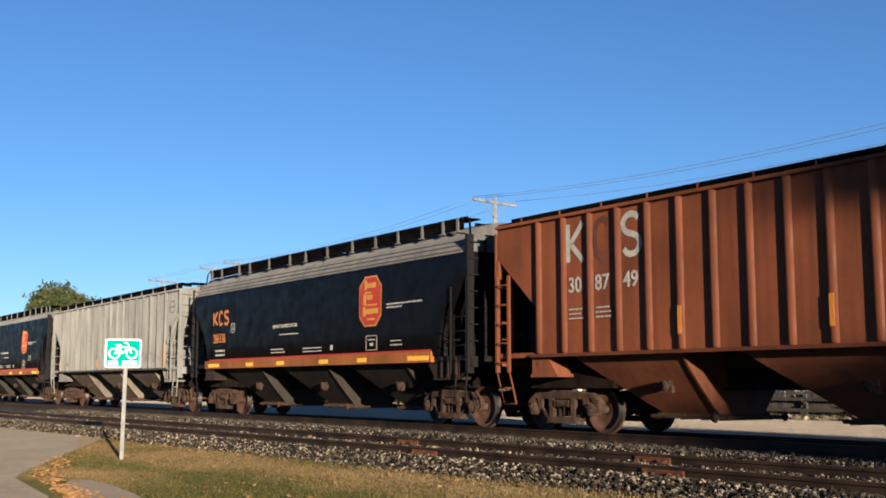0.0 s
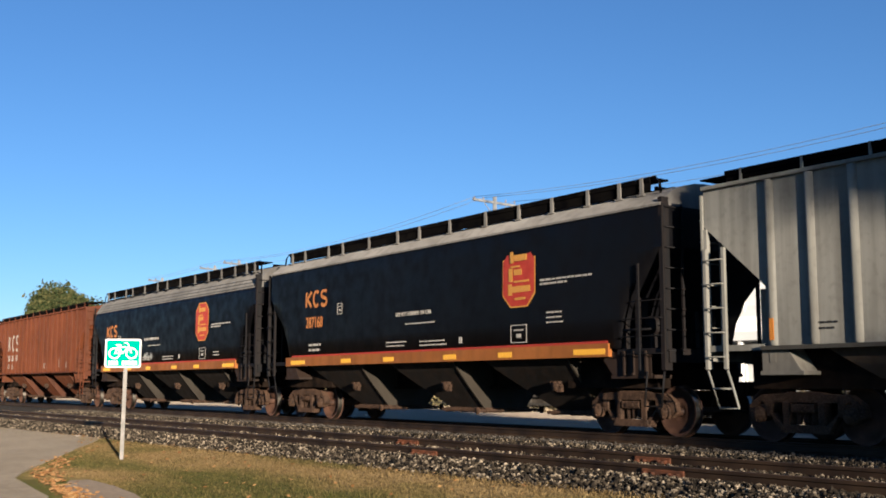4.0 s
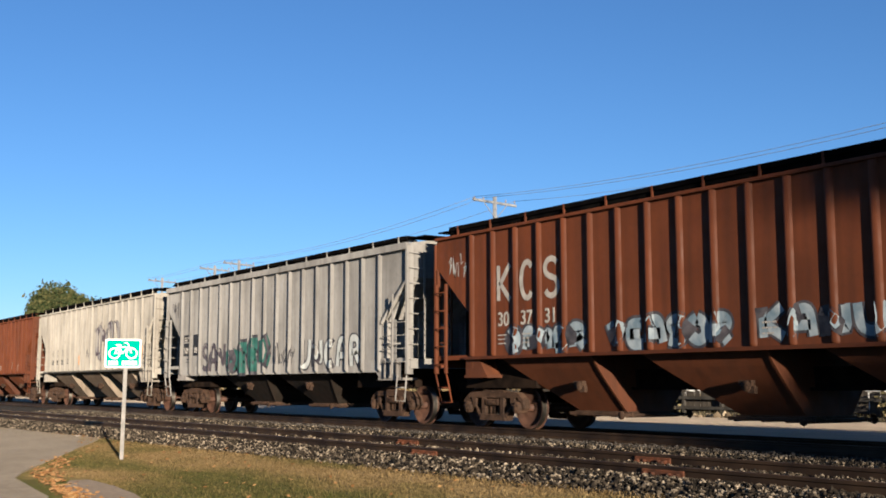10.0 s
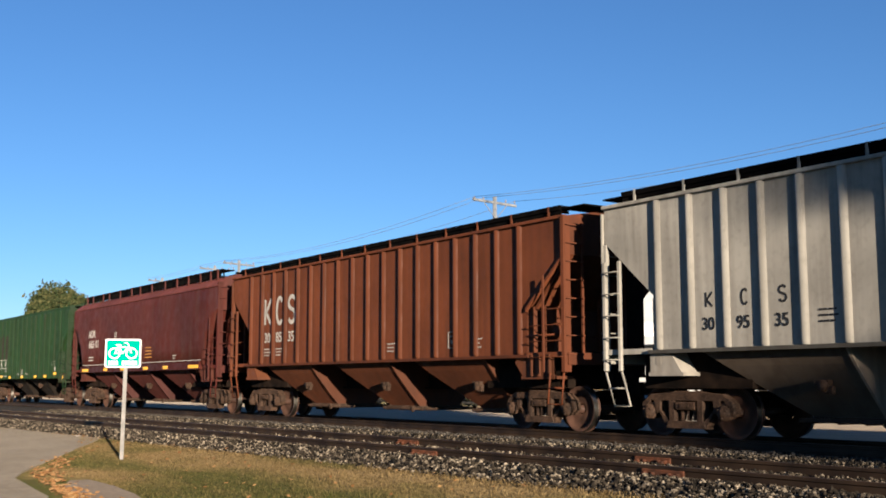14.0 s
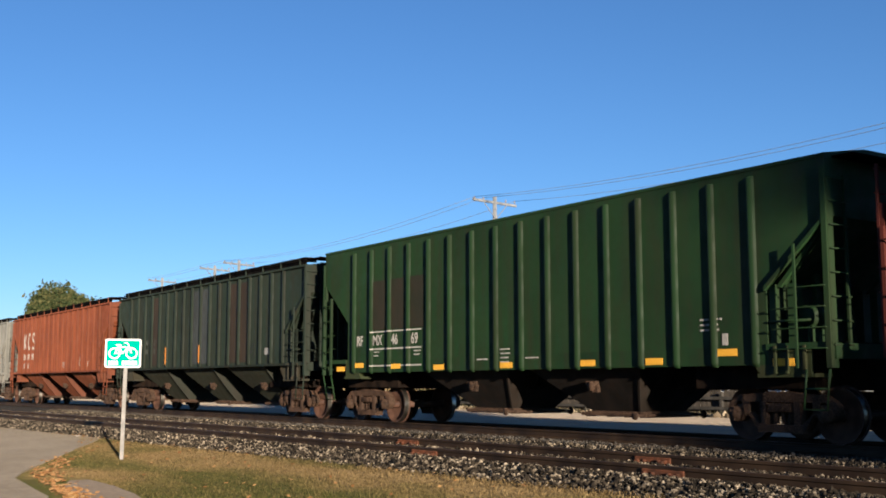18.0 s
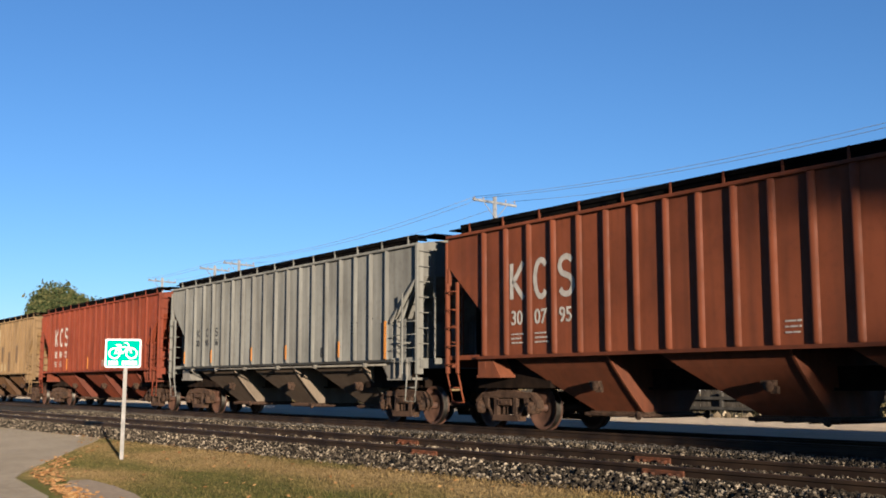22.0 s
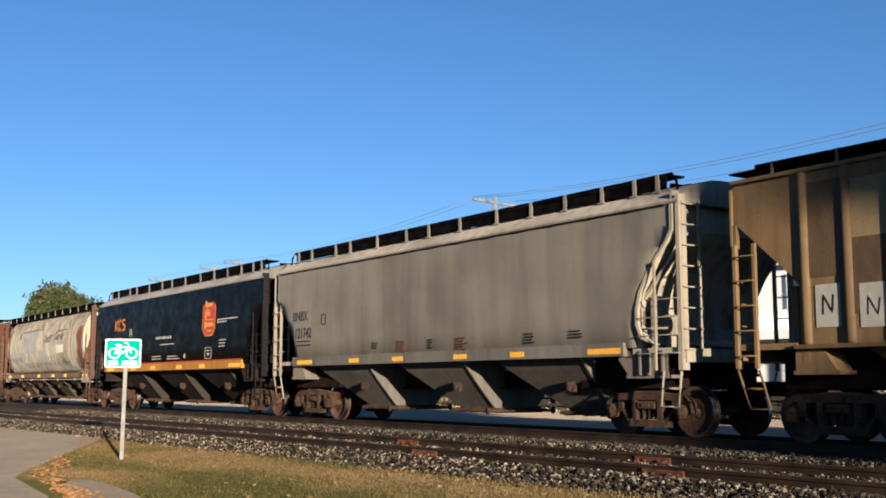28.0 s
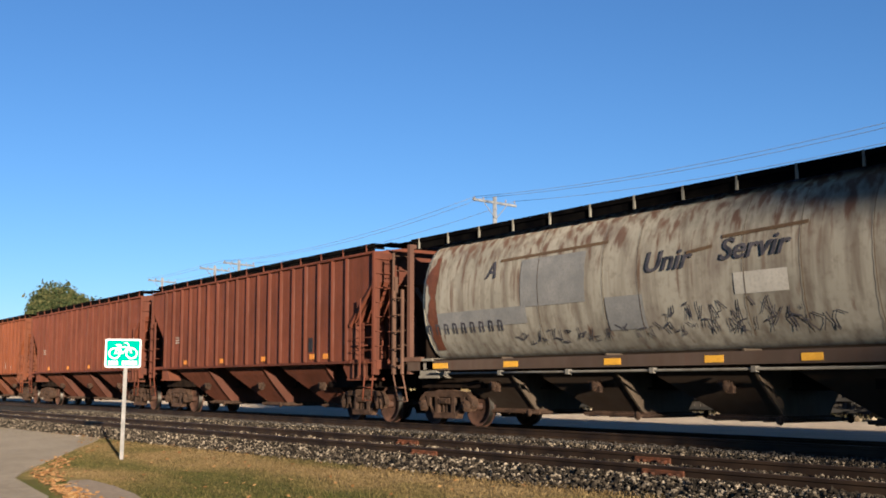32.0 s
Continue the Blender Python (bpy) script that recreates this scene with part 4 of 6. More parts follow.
def red_car_marks(car, pairs, big=False, faded=False):
    xs = (-5.63, -4.85, -4.07) if not big else (-5.66, -4.88, -4.10)
    emblem(car, xs, 3.36 if big else 2.74, 0.44 if big else 0.40, 0.76, WHITE_MARK, RIB_SKIN, 0.12, PATCH["rust"] if big else None)
    panel_digits(car, pairs, xs, 2.76 if big else 2.20, 0.42, WHITE_MARK)
    for x in xs[:2]:
        fine_print(car, x - 0.22, 2.42 if big else 2.0, 0.45, 3, WHITE_MARK)
    if not faded:
        frame_box(car, 4.0, 1.96, 0.3, 0.36, WHITE_MARK, PANEL_Y)
    for x in (1.2, 4.8):
        fine_print(car, x, 1.95, 0.34, 3, WHITE_MARK)


def reflectors(car, xs, z=1.9, h=0.46):
    for x in xs:
        k = RIB_X[np.argmin(np.abs(RIB_X - x))]
        bar("orange_reflector", car, k + 0.005, z - 0.02, 0.085, h, REFLECT_ORANGE, -1.563, "upright orange reflector strip")


def black_car_marks(car, number, by=0.0, up=0.0):
    """up: how much higher the writing sits on the newer cars."""
    s = SMOOTH_SKIN
    bar("sill_stripe", car, -0.06, 1.745, 13.1, 0.05, LOGO_RED, -1.562)
    emblem(car, (-6.11 + by, -5.68 + by, -5.24 + by), 2.88 + up, 0.31, 0.42, ORANGE_MARK, s, 0.095)
    text("car_number", car, number, -6.28 + by, 2.30 + up, 0.42, ORANGE_MARK, -1.592, 0.78)
    frame_box(car, -4.73 + 1.7 * by, 2.74 + up, 0.24, 0.28, WHITE_MARK, -1.596)
    fine_print(car, -6.1 + by, 2.04, 0.8, 2, WHITE_MARK, -1.583, 0.14, 0.075)
    text("notice", car, "DO NOT HAMMER ON CAR", -1.85 + 1.55 * by, 2.60, 0.135, WHITE_MARK, -1.594, 0.92)
    fine_print(car, -1.4 + 1.55 * by, 2.40, 1.5, 1, WHITE_MARK, -1.594)
    fine_print(car, -2.0 + by, 1.98, 1.0, 2, WHITE_MARK, -1.58)
    fine_print(car, 0.05, 1.96, 1.3, 2, WHITE_MARK, -1.58)
    bar("stencil_block", car, 1.72, 1.94, 0.12, 0.14, WHITE_MARK, -1.58)
    for k, w in ((2.93, 1.63), (2.85, 0.8)):
        fine_print(car, 4.55, k + 0.6 * up, w * 1.1, 1, WHITE_MARK, -1.598, 0.09, 0.05)
    frame_box(car, 3.82, 2.0, 0.52, 0.36, WHITE_MARK, -1.583)
    fine_print(car, 4.73, 2.02 + 1.7 * up, 0.6, 2 if not up else 3, WHITE_MARK, -1.592 if up else -1.583, 0.1)
    # the railway's badge: a red long octagon edged in gold, its lettering plain gold blocks
    cx, cz, w, h, c = 3.76 + 0.4 * up, 3.06 + 0.6 * up, 1.10, 1.28, 0.26

    def octagon(k, lift, mat, name):
        W, H, Q = w / 2 - k, h / 2 - k, c
        pts = [(cx - W, cz - H + Q), (cx - W + Q, cz - H), (cx + W - Q, cz - H), (cx + W, cz - H + Q), (cx + W, cz + H - Q), (cx + W - Q, cz + H), (cx - W + Q, cz + H), (cx - W, cz + H - Q)]
        v = [(x, s(x, z) - lift, z) for x, z in pts] + [(cx, s(cx, cz) - lift, cz)]
        return part(name, Build().add(v, [(i, (i + 1) % 8, 8) for i in range(8)]).mesh(name, mat), car)
    octagon(0.0, 0.002, LOGO_GOLD, "badge_edge")
    octagon(0.028, 0.006, LOGO_RED, "badge")
    for x, z, ww, hh in ((-0.22, 0.42, 0.10, 0.24), (0.06, 0.40, 0.44, 0.13), (-0.26, 0.05, 0.12, 0.28), (-0.02, 0.10, 0.26, 0.12), (-0.28, -0.26, 0.12, 0.24), (0.08, -0.26, 0.62, 0.13), (0.05, -0.46, 0.36, 0.05), (-0.1, 0.22, 0.3, 0.04), (0.1, -0.1, 0.5, 0.04)):
        bar("badge_block", car, cx + x, cz + z, ww, hh, LOGO_GOLD, -1.602)


FORMS = {
    "S": [[(0.88, 0.82), (0.55, 0.96), (0.15, 0.80), (0.25, 0.55), (0.75, 0.45), (0.88, 0.2), (0.5, 0.03), (0.1, 0.15)]],
    "A": [[(0.08, 0.04), (0.25, 0.85), (0.5, 0.97), (0.75, 0.85), (0.92, 0.04)], [(0.22, 0.40), (0.78, 0.40)]],
    "N": [[(0.12, 0.04), (0.14, 0.95), (0.86, 0.06), (0.88, 0.96)]],
    "W": [[(0.04, 0.95), (0.22, 0.06), (0.5, 0.7), (0.78, 0.06), (0.96, 0.95)]],
    "E": [[(0.90, 0.94), (0.15, 0.92), (0.15, 0.06), (0.90, 0.06)], [(0.15, 0.5), (0.75, 0.5)]],
    "K": [[(0.15, 0.97), (0.15, 0.03)], [(0.92, 0.97), (0.2, 0.48), (0.92, 0.03)]],
    "T": [[(0.04, 0.94), (0.96, 0.94)], [(0.5, 0.94), (0.48, 0.03)]],
    "O": [[(0.5, 0.97), (0.12, 0.78), (0.10, 0.25), (0.5, 0.03), (0.9, 0.25), (0.88, 0.78), (0.5, 0.97)]],
    "R": [[(0.15, 0.03), (0.15, 0.95), (0.7, 0.93), (0.86, 0.70), (0.65, 0.50), (0.2, 0.48)], [(0.5, 0.48), (0.92, 0.03)]],
    "M": [[(0.06, 0.03), (0.14, 0.95), (0.5, 0.35), (0.86, 0.95), (0.94, 0.03)]],
    "V": [[(0.08, 0.95), (0.48, 0.06), (0.92, 0.95)]],
    "U": [[(0.12, 0.96), (0.12, 0.25), (0.5, 0.04), (0.88, 0.25), (0.88, 0.96)]],
    "C": [[(0.88, 0.8), (0.5, 0.97), (0.14, 0.7), (0.14, 0.3), (0.5, 0.03), (0.9, 0.2)]],
    "D": [[(0.15, 0.04), (0.15, 0.96), (0.65, 0.90), (0.92, 0.5), (0.65, 0.08), (0.15, 0.04)]],
}


def rounded(points):
    """The same line with its corners cut twice."""
    for _ in range(2):
        soft = [points[0]]
        for (a, c), (d, e) in zip(points, points[1:]):
            soft += [(a * 0.78 + d * 0.22, c * 0.78 + e * 0.22), (a * 0.22 + d * 0.78, c * 0.22 + e * 0.78)]
        points = soft + [points[-1]]
    return points


def graffiti(car, x0, x1, z0, z1, letters, fill, edge, skin, seed, fat=0.30, slope=0.0, shine=None):
    """Fat sprayed letter shapes with dark rims, crammed together; slope lifts the far end."""
    rng = random.Random(seed)
    w, h = (x1 - x0) / len(letters), z1 - z0
    t = min(w, h) * fat
    for k, q in enumerate(letters):
        lean, up, big = rng.uniform(-0.10, 0.10), rng.uniform(-0.03, 0.05) * h + slope * k / len(letters), rng.uniform(0.94, 1.08)
        lines = [rounded([(x0 + w * (k + 0.5 + (a - 0.5) * 0.86 + lean * (c - 0.5)), z0 + up + h * (0.5 + (c - 0.5) * 0.76 * big)) for a, c in line]) for line in FORMS[q]]
        for line in lines:
            if edge is not None:
                stroke("graffiti_outline", car, line, t * 1.55, edge, skin)
        for line in lines:
            stroke("graffiti_letter", car, line, t, fill, lambda a, b: skin(a, b) - 0.003)
            if shine is not None:
                stroke("graffiti_line", car, [(a - 0.12 * t, b + 0.2 * t) for a, b in line[:max(2, len(line) // 2)]], t * 0.2, shine, lambda a, b: skin(a, b) - 0.005)


def sprayed_tag(car, x0, x1, z0, z1, letters, mat, skin, seed, width=0.045):
    """A quick one-line tag in thin angular letters."""
    rng = random.Random(seed)
    w, h = (x1 - x0) / len(letters), z1 - z0
    for k, q in enumerate(letters):
        up = rng.uniform(-0.08, 0.08) * h
        for line in FORMS[q]:
            pts = [(x0 + w * (k + 0.5 + (a - 0.5) * 1.02 + 0.12 * (c - 0.5)) + rng.uniform(-0.05, 0.05) * h, z0 + up + h * (c + rng.uniform(-0.12, 0.12))) for a, c in line]
            stroke("graffiti_line", car, pts, width * rng.uniform(0.8, 1.2), mat, skin)


def scrawl(car, x0, x1, z0, z1, n, mat, skin, seed, width=0.03):
    """Thin sprayed handwriting, not to be read."""
    rng = random.Random(seed)
    for k in range(n):
        x = x0 + (x1 - x0) * (k + 0.5) / n
        pts = [(x + rng.uniform(-0.5, 0.5) * (x1 - x0) / n * 1.3, rng.uniform(z0, z1)) for _ in range(4)]
        stroke("graffiti_line", car, pts, width * rng.uniform(0.7, 1.3), mat, skin)


red_car_marks(MADE[0], ("30", "87", "49"), big=True)
reflectors(MADE[0], (-3.1, 0.6, 4.6), 2.1, 0.5)
black_car_marks(MADE[1], "286136")
for q in (-6.0, 1.0):
    fine_print(MADE[2], q, 1.9, 0.4, 2, DARK_MARK)
stroke("round_badge", MADE[2], [(7.05 + 0.24 * math.cos(a), 3.74 + 0.21 * math.sin(a)) for a in np.linspace(0, 2 * math.pi, 24)], 0.03, DARK_MARK, lambda x, z: -1.507)
stroke("round_badge", MADE[2], [(6.85, 3.74), (7.25, 3.74)], 0.03, PATCH["rust"], lambda x, z: -1.509)
reflectors(MADE[2], (-6.79, -1.48, 0.26, 3.53), 1.85, 0.35)
bar("orange_reflector", MADE[2], 6.5, 2.0, 0.10, 0.9, REFLECT_ORANGE, -1.566)
scrawl(MADE[2], 0.5, 6.0, 1.75, 2.25, 26, SPRAY_BLACK, RIB_SKIN, 3, 0.022)
black_car_marks(MADE[3], "287168", 0.55, 0.22)
black_car_marks(MADE[4], "286208")
scrawl(MADE[4], -3.9, -2.2, 1.86, 2.14, 20, SPRAY_WHITE, SMOOTH_SKIN, 5, 0.026)
scrawl(MADE[4], -1.9, -0.98, 1.84, 2.18, 12, SPRAY_WHITE, SMOOTH_SKIN, 6, 0.026)
stroke("graffiti_line", MADE[4], [(-3.2, 1.84), (-2.9, 1.79), (-2.4, 1.82), (-2.6, 1.76)], 0.04, SPRAY_WHITE, SMOOTH_SKIN)
red_car_marks(MADE[5], ("30", "05", "10"))
red_car_marks(MADE[6], ("30", "37", "31"), faded=True)
graffiti(MADE[6], -5.55, -3.05, 1.60, 2.14, "OAMDR", SPRAY_PALE, SPRAY_BLACK, RIB_SKIN, 11, 0.42)
graffiti(MADE[6], -2.45, 0.58, 1.60, 2.18, "VEASOR", SPRAY_PALE, SPRAY_BLACK, RIB_SKIN, 12, 0.40)
graffiti(MADE[6], 1.1, 5.3, 1.60, 2.26, "KANUESE", SPRAY_PALE, SPRAY_BLACK, RIB_SKIN, 13, 0.27)
scrawl(MADE[6], -7.7, -7.0, 3.3, 3.9, 5, SPRAY_WHITE, RIB_SKIN, 14, 0.025)
car = MADE[7]
for x, w in ((-6.26, 0.62), (-5.40, 0.62)):
    bar("lettering_panel", car, x, 2.30, w, 0.72, DARK_MARK, PANEL_Y)
text("car_number", car, "EEC", -6.52, 2.38, 0.29, WHITE_MARK, PANEL_Y - 0.006, 0.9)
text("car_number", car, "509", -6.52, 2.02, 0.29, WHITE_MARK, PANEL_Y - 0.006, 0.9)
text("car_number", car, "89", -5.60, 2.02, 0.29, WHITE_MARK, PANEL_Y - 0.006, 0.9)
fine_print(car, -6.3, 1.82, 0.35, 2, DARK_MARK)
graffiti(car, -4.95, -2.95, 1.26, 2.42, "SAN", SPRAY_PLUM, SPRAY_BLACK, BAND_SKIN, 21, 0.17, shine=SPRAY_HAZE)
graffiti(car, -2.85, 0.35, 1.30, 2.22, "WEEK", SPRAY_TEAL, SPRAY_BLACK, BAND_SKIN, 22, 0.46, 0.22)
scrawl(car, 0.6, 1.9, 1.45, 2.2, 12, SPRAY_BLACK, BAND_SKIN, 25, 0.025)
graffiti(car, 2.25, 5.70, 1.26, 2.28, "UNCAR", SPRAY_WHITE, SPRAY_BLACK, BAND_SKIN, 23, 0.26, 0.08)
scrawl(car, -7.7, -7.1, 3.2, 3.85, 6, SPRAY_BLACK, BAND_SKIN, 24, 0.03)
car = MADE[8]
graffiti(car, 0.95, 3.9, 1.80, 3.72, "OMAD", SPRAY_HAZE, SPRAY_PLUM, RIB_SKIN, 31, 0.24)
sprayed_tag(car, 1.1, 3.8, 1.95, 3.5, "OMAD", SPRAY_PLUM, lambda a, b: RIB_SKIN(a, b) - 0.006, 34, 0.03)
emblem(car, (-5.62, -4.85, -4.08), 2.27, 0.14, 0.25, DARK_MARK, RIB_SKIN, 0.04)
panel_digits(car, ("30", "95", "35"), (-5.62, -4.86, -4.08), 1.88, 0.30, DARK_MARK)
fine_print(car, -3.4, 2.1, 0.35, 3, DARK_MARK)
scrawl(car, -0.45, 0.2, 2.1, 2.5, 8, SPRAY_BLACK, RIB_SKIN, 32, 0.02)
scrawl(car, 0.5, 1.0, 3.1, 3.35, 4, SPRAY_BLACK, RIB_SKIN, 33, 0.02)
bar("stencil_block", car, 4.75, 1.96, 0.34, 0.24, DARK_MARK, PANEL_Y)
reflectors(car, (-1.0, 3.9), 2.05, 0.42)
bar("orange_reflector", car, 6.55, 2.2, 0.1, 0.5, REFLECT_ORANGE, PANEL_Y)
red_car_marks(MADE[9], ("30", "85", "35"))
car = MADE[10]
text("car_number", car, "AOK", -5.88, 2.93, 0.45, WHITE_MARK, -1.592, 0.98)
text("car_number", car, "665 01", -5.82, 2.50, 0.45, WHITE_MARK, -1.591, 1.12)
fine_print(car, -5.8, 2.10, 0.65, 2, WHITE_MARK, -1.583, 0.12, 0.06)
frame_box(car, -2.3, 2.91, 0.22, 0.28, WHITE_MARK, -1.6)
for x, n in ((-2.3, 4), (1.2, 4)):
    fine_print(car, x, 2.33, 0.75, n, LOGO_GOLD, -1.588, 0.12, 0.04)
bar("painted_line", car, -0.05, 1.78, 13.2, 0.025, WHITE_MARK, -1.566)
for x in (-3.3, -0.6, 4.0):
    fine_print(car, x, 1.98, 0.32, 2, WHITE_MARK, -1.58)
car = MADE[11]
for z in (2.27, 1.84, 1.42):
    stroke("painted_line", car, [(-5.72, z), (-3.42, z)], 0.035, WHITE_MARK, TALL_SKIN)
for words, x in (("RF", -6.47), ("MX", -5.66), ("46", -4.78), ("69", -3.88)):
    text("car_number", car, words, x, 1.94, 0.36, WHITE_MARK, PANEL_Y, 0.85)
for x in (-5.6, -3.75):
    fine_print(car, x, 1.76, 0.3, 2, WHITE_MARK)
for k in range(3):
    bar("paint_patch", car, -5.4 + k * 0.867, 2.94, 0.64, 1.24, PATCH["olive"], PANEL_Y + 0.002)
for x, z in ((-7.3, 1.36), (-6.33, 1.44), (-4.56, 1.40), (-2.69, 1.35), (-0.15, 1.36), (2.42, 1.36), (4.19, 1.36), (5.89, 1.48), (7.03, 1.30)):
    bar("reflective_tape", car, x, z, 0.42, 0.12, TAPE, PANEL_Y - 0.002, "yellow reflective tape")
fine_print(car, 5.3, 2.05, 0.5, 3, WHITE_MARK)
bar("stencil_block", car, 5.85, 1.7, 0.12, 0.2, WHITE_MARK, PANEL_Y)
fine_print(car, -0.35, 1.7, 0.35, 4, WHITE_MARK)
fine_print(car, -1.2, 1.5, 0.45, 1, WHITE_MARK)
fine_print(car, 0.5, 1.5, 0.5, 1, WHITE_MARK)
FAINT = two_tone("faint_lettering", (0.03, 0.035, 0.03), (0.05, 0.055, 0.05), 3.0, 0.7)
car = MADE[12]
text("car_number", car, "AE", -5.10, 2.42, 0.26, FAINT, PANEL_Y, 0.8)
text("car_number", car, "Q", -4.25, 2.42, 0.26, FAINT, PANEL_Y, 0.8)
text("car_number", car, "810", -5.20, 2.10, 0.26, FAINT, PANEL_Y, 0.8)
text("car_number", car, "05", -4.30, 2.10, 0.26, FAINT, PANEL_Y, 0.8)
reflectors(car, (-6.2, -2.93, 0.5), 2.0, 0.6)
FADED = {n: two_tone("faded_" + n, a, b, 1.2, 0.7, fine=(0.012, 0.0096, 0.0066)) for n, a, b in (("grey", (0.021, 0.024, 0.024), (0.033, 0.0372, 0.0372)), ("brown", (0.0168, 0.012, 0.0078), (0.0252, 0.0174, 0.0108)))}
for i, n in ((8, "grey"), (9, "grey"), (12, "brown"), (13, "brown"), (3, "brown")):
    bar("paint_patch", car, RIB_X[i] + 0.39, 2.9, 0.60, 2.5, FADED[n], PANEL_Y + 0.002)
frame_box(car, 4.3, 2.0, 0.4, 0.4, DARK_MARK, PANEL_Y)
bar("stencil_block", car, 5.4, 1.95, 0.3, 0.2, PATCH["grey"], PANEL_Y)
red_car_marks(MADE[13], ("30", "07", "95"))
car = MADE[14]
reflectors(car, (-6.88, -4.62, -1.5, 1.14, 4.33), 1.9, 0.42)
bar("orange_reflector", car, 6.5, 2.05, 0.10, 0.95, REFLECT_ORANGE, -1.566)
text("car_number", car, "8", 3.02, 1.70, 0.38, DARK_MARK, PANEL_Y, 0.8)
bar("stencil_block", car, 4.07, 1.93, 0.26, 0.28, DARK_MARK, PANEL_Y)
fine_print(car, 4.7, 2.55, 0.34, 4, DARK_MARK)
fine_print(car, 5.5, 2.7, 0.3, 2, DARK_MARK)
emblem(car, (-5.72, -4.95, -4.18), 2.55, 0.20, 0.25, DARK_MARK, RIB_SKIN, 0.045)
panel_digits(car, ("30", "95", "56"), (-5.72, -4.94, -4.16), 2.24, 0.29, DARK_MARK)
red_car_marks(MADE[15], ("30", "04", "12"))
reflectors(MADE[15], (-3.9, -0.3, 3.2), 1.9, 0.5)
car = MADE[16]
rng = random.Random(61)
MID = [(p + q) / 2 for p, q in zip(RIB_X, RIB_X[1:])]


def panel(i, z0, z1, n):
    bar("paint_patch", car, MID[i], (z0 + z1) / 2, 0.62, z1 - z0, PATCH[n], PANEL_Y + 0.002)


for i, z0, z1, n in ((1, 3.15, 4.05, "sand"), (2, 3.05, 3.95, "sand"), (3, 3.10, 3.95, "sand"), (8, 2.98, 3.85, "sand"), (9, 3.10, 3.95, "sand"), (7, 2.42, 3.2, "sand"), (6, 2.3, 3.3, "sand"), (4, 2.2, 4.1, "sand"), (5, 2.4, 4.0, "sand"),
                     (0, 2.6, 4.1, "brown"), (1, 2.0, 3.15, "brown"), (2, 2.6, 3.05, "brown"), (3, 1.66, 3.1, "brown"), (4, 1.66, 2.2, "brown"), (6, 1.66, 2.3, "brown"), (7, 1.66, 2.42, "brown"), (8, 1.66, 2.98, "brown"), (9, 1.66, 3.10, "brown"), (10, 2.2, 3.0, "brown"), (12, 1.66, 2.7, "brown"), (14, 2.1, 3.0, "brown")):
    panel(i, z0, z1, n)
for i, z in ((0, 2.15), (1, 2.12), (2, 2.08)):
    bar("paint_patch", car, MID[i], z, 0.44, 0.66, PATCH["pale"], PANEL_Y)
    sprayed_tag(car, MID[i] - 0.12, MID[i] + 0.12, z - 0.16, z + 0.16, "N", DARK_MARK, lambda a, b: RIB_SKIN(a, b) - 0.006, i, 0.04)
for i, q in ((3, "N"), (4, "A"), (5, "C")):
    graffiti(car, MID[i] - 0.26, MID[i] + 0.26, 3.28, 3.98, q, PATCH["rust"], None, RIB_SKIN, 62, 0.16)
for i, q in ((3, "R"), (4, "O"), (5, "A")):
    graffiti(car, MID[i] - 0.26, MID[i] + 0.26, 2.25, 2.85, q, PATCH["rust"], None, RIB_SKIN, 63, 0.14)
for i in (10, 11):
    bar("stencil_block", car, MID[i], 1.88, 0.5, 0.38, PATCH["sand"], PANEL_Y)
for i in (13, 14):
    frame_box(car, MID[i], 2.1, 0.4, 0.42, PATCH["sand"], PANEL_Y, inner=False)
car = MADE[17]
text("car_number", car, "BNBX", -6.93, 2.74, 0.37, DARK_MARK, -1.591, 0.92)
text("car_number", car, "121742", -6.82, 2.26, 0.39, DARK_MARK, -1.585, 0.86)
fine_print(car, -6.7, 2.16, 0.85, 2, DARK_MARK, -1.584, 0.11)
frame_box(car, -5.1, 2.72, 0.22, 0.26, DARK_MARK, -1.597, inner=False)
for x, w, n, ink in ((-2.56, 0.36, 3, DARK_MARK), (-1.38, 0.45, 5, PATCH["rust"]), (0.0, 0.24, 4, DARK_MARK), (1.13, 0.46, 5, PATCH["rust"]), (3.6, 0.4, 4, DARK_MARK), (5.0, 0.4, 3, DARK_MARK)):
    fine_print(car, x, 1.99, w, n, ink, -1.582, 0.06, 0.035)
black_car_marks(MADE[18], "286891", 0.5, 0.22)

car = MADE[19]
for x, z, w, h, n in ((-2.15, 3.05, 2.0, 1.0, "grey"), (-0.1, 2.28, 1.0, 0.62, "grey"), (-4.8, 2.4, 3.6, 0.36, "grey"), (3.1, 2.62, 1.1, 0.36, "pale")):
    v = [(x + w * (a - 0.5), TANK_SKIN(x, z + h * (b / 8 - 0.5)), z + h * (b / 8 - 0.5)) for b in range(9) for a in (0, 1)]
    part("paint_patch", Build().add(v, [(2 * b, 2 * b + 1, 2 * b + 3, 2 * b + 2) for b in range(8)]).mesh("paint_patch", PATCH[n]), car)
dark = lambda a, b: TANK_SKIN(a, b) - 0.004
for x0, x1, z in ((-3.9, -0.55, 3.66), (1.5, 2.1, 3.30), (2.3, 4.05, 3.50)):
    stroke("faded_lettering", car, [(x0, z - 0.06), (x1, z)], 0.06, PATCH["brown"], dark)
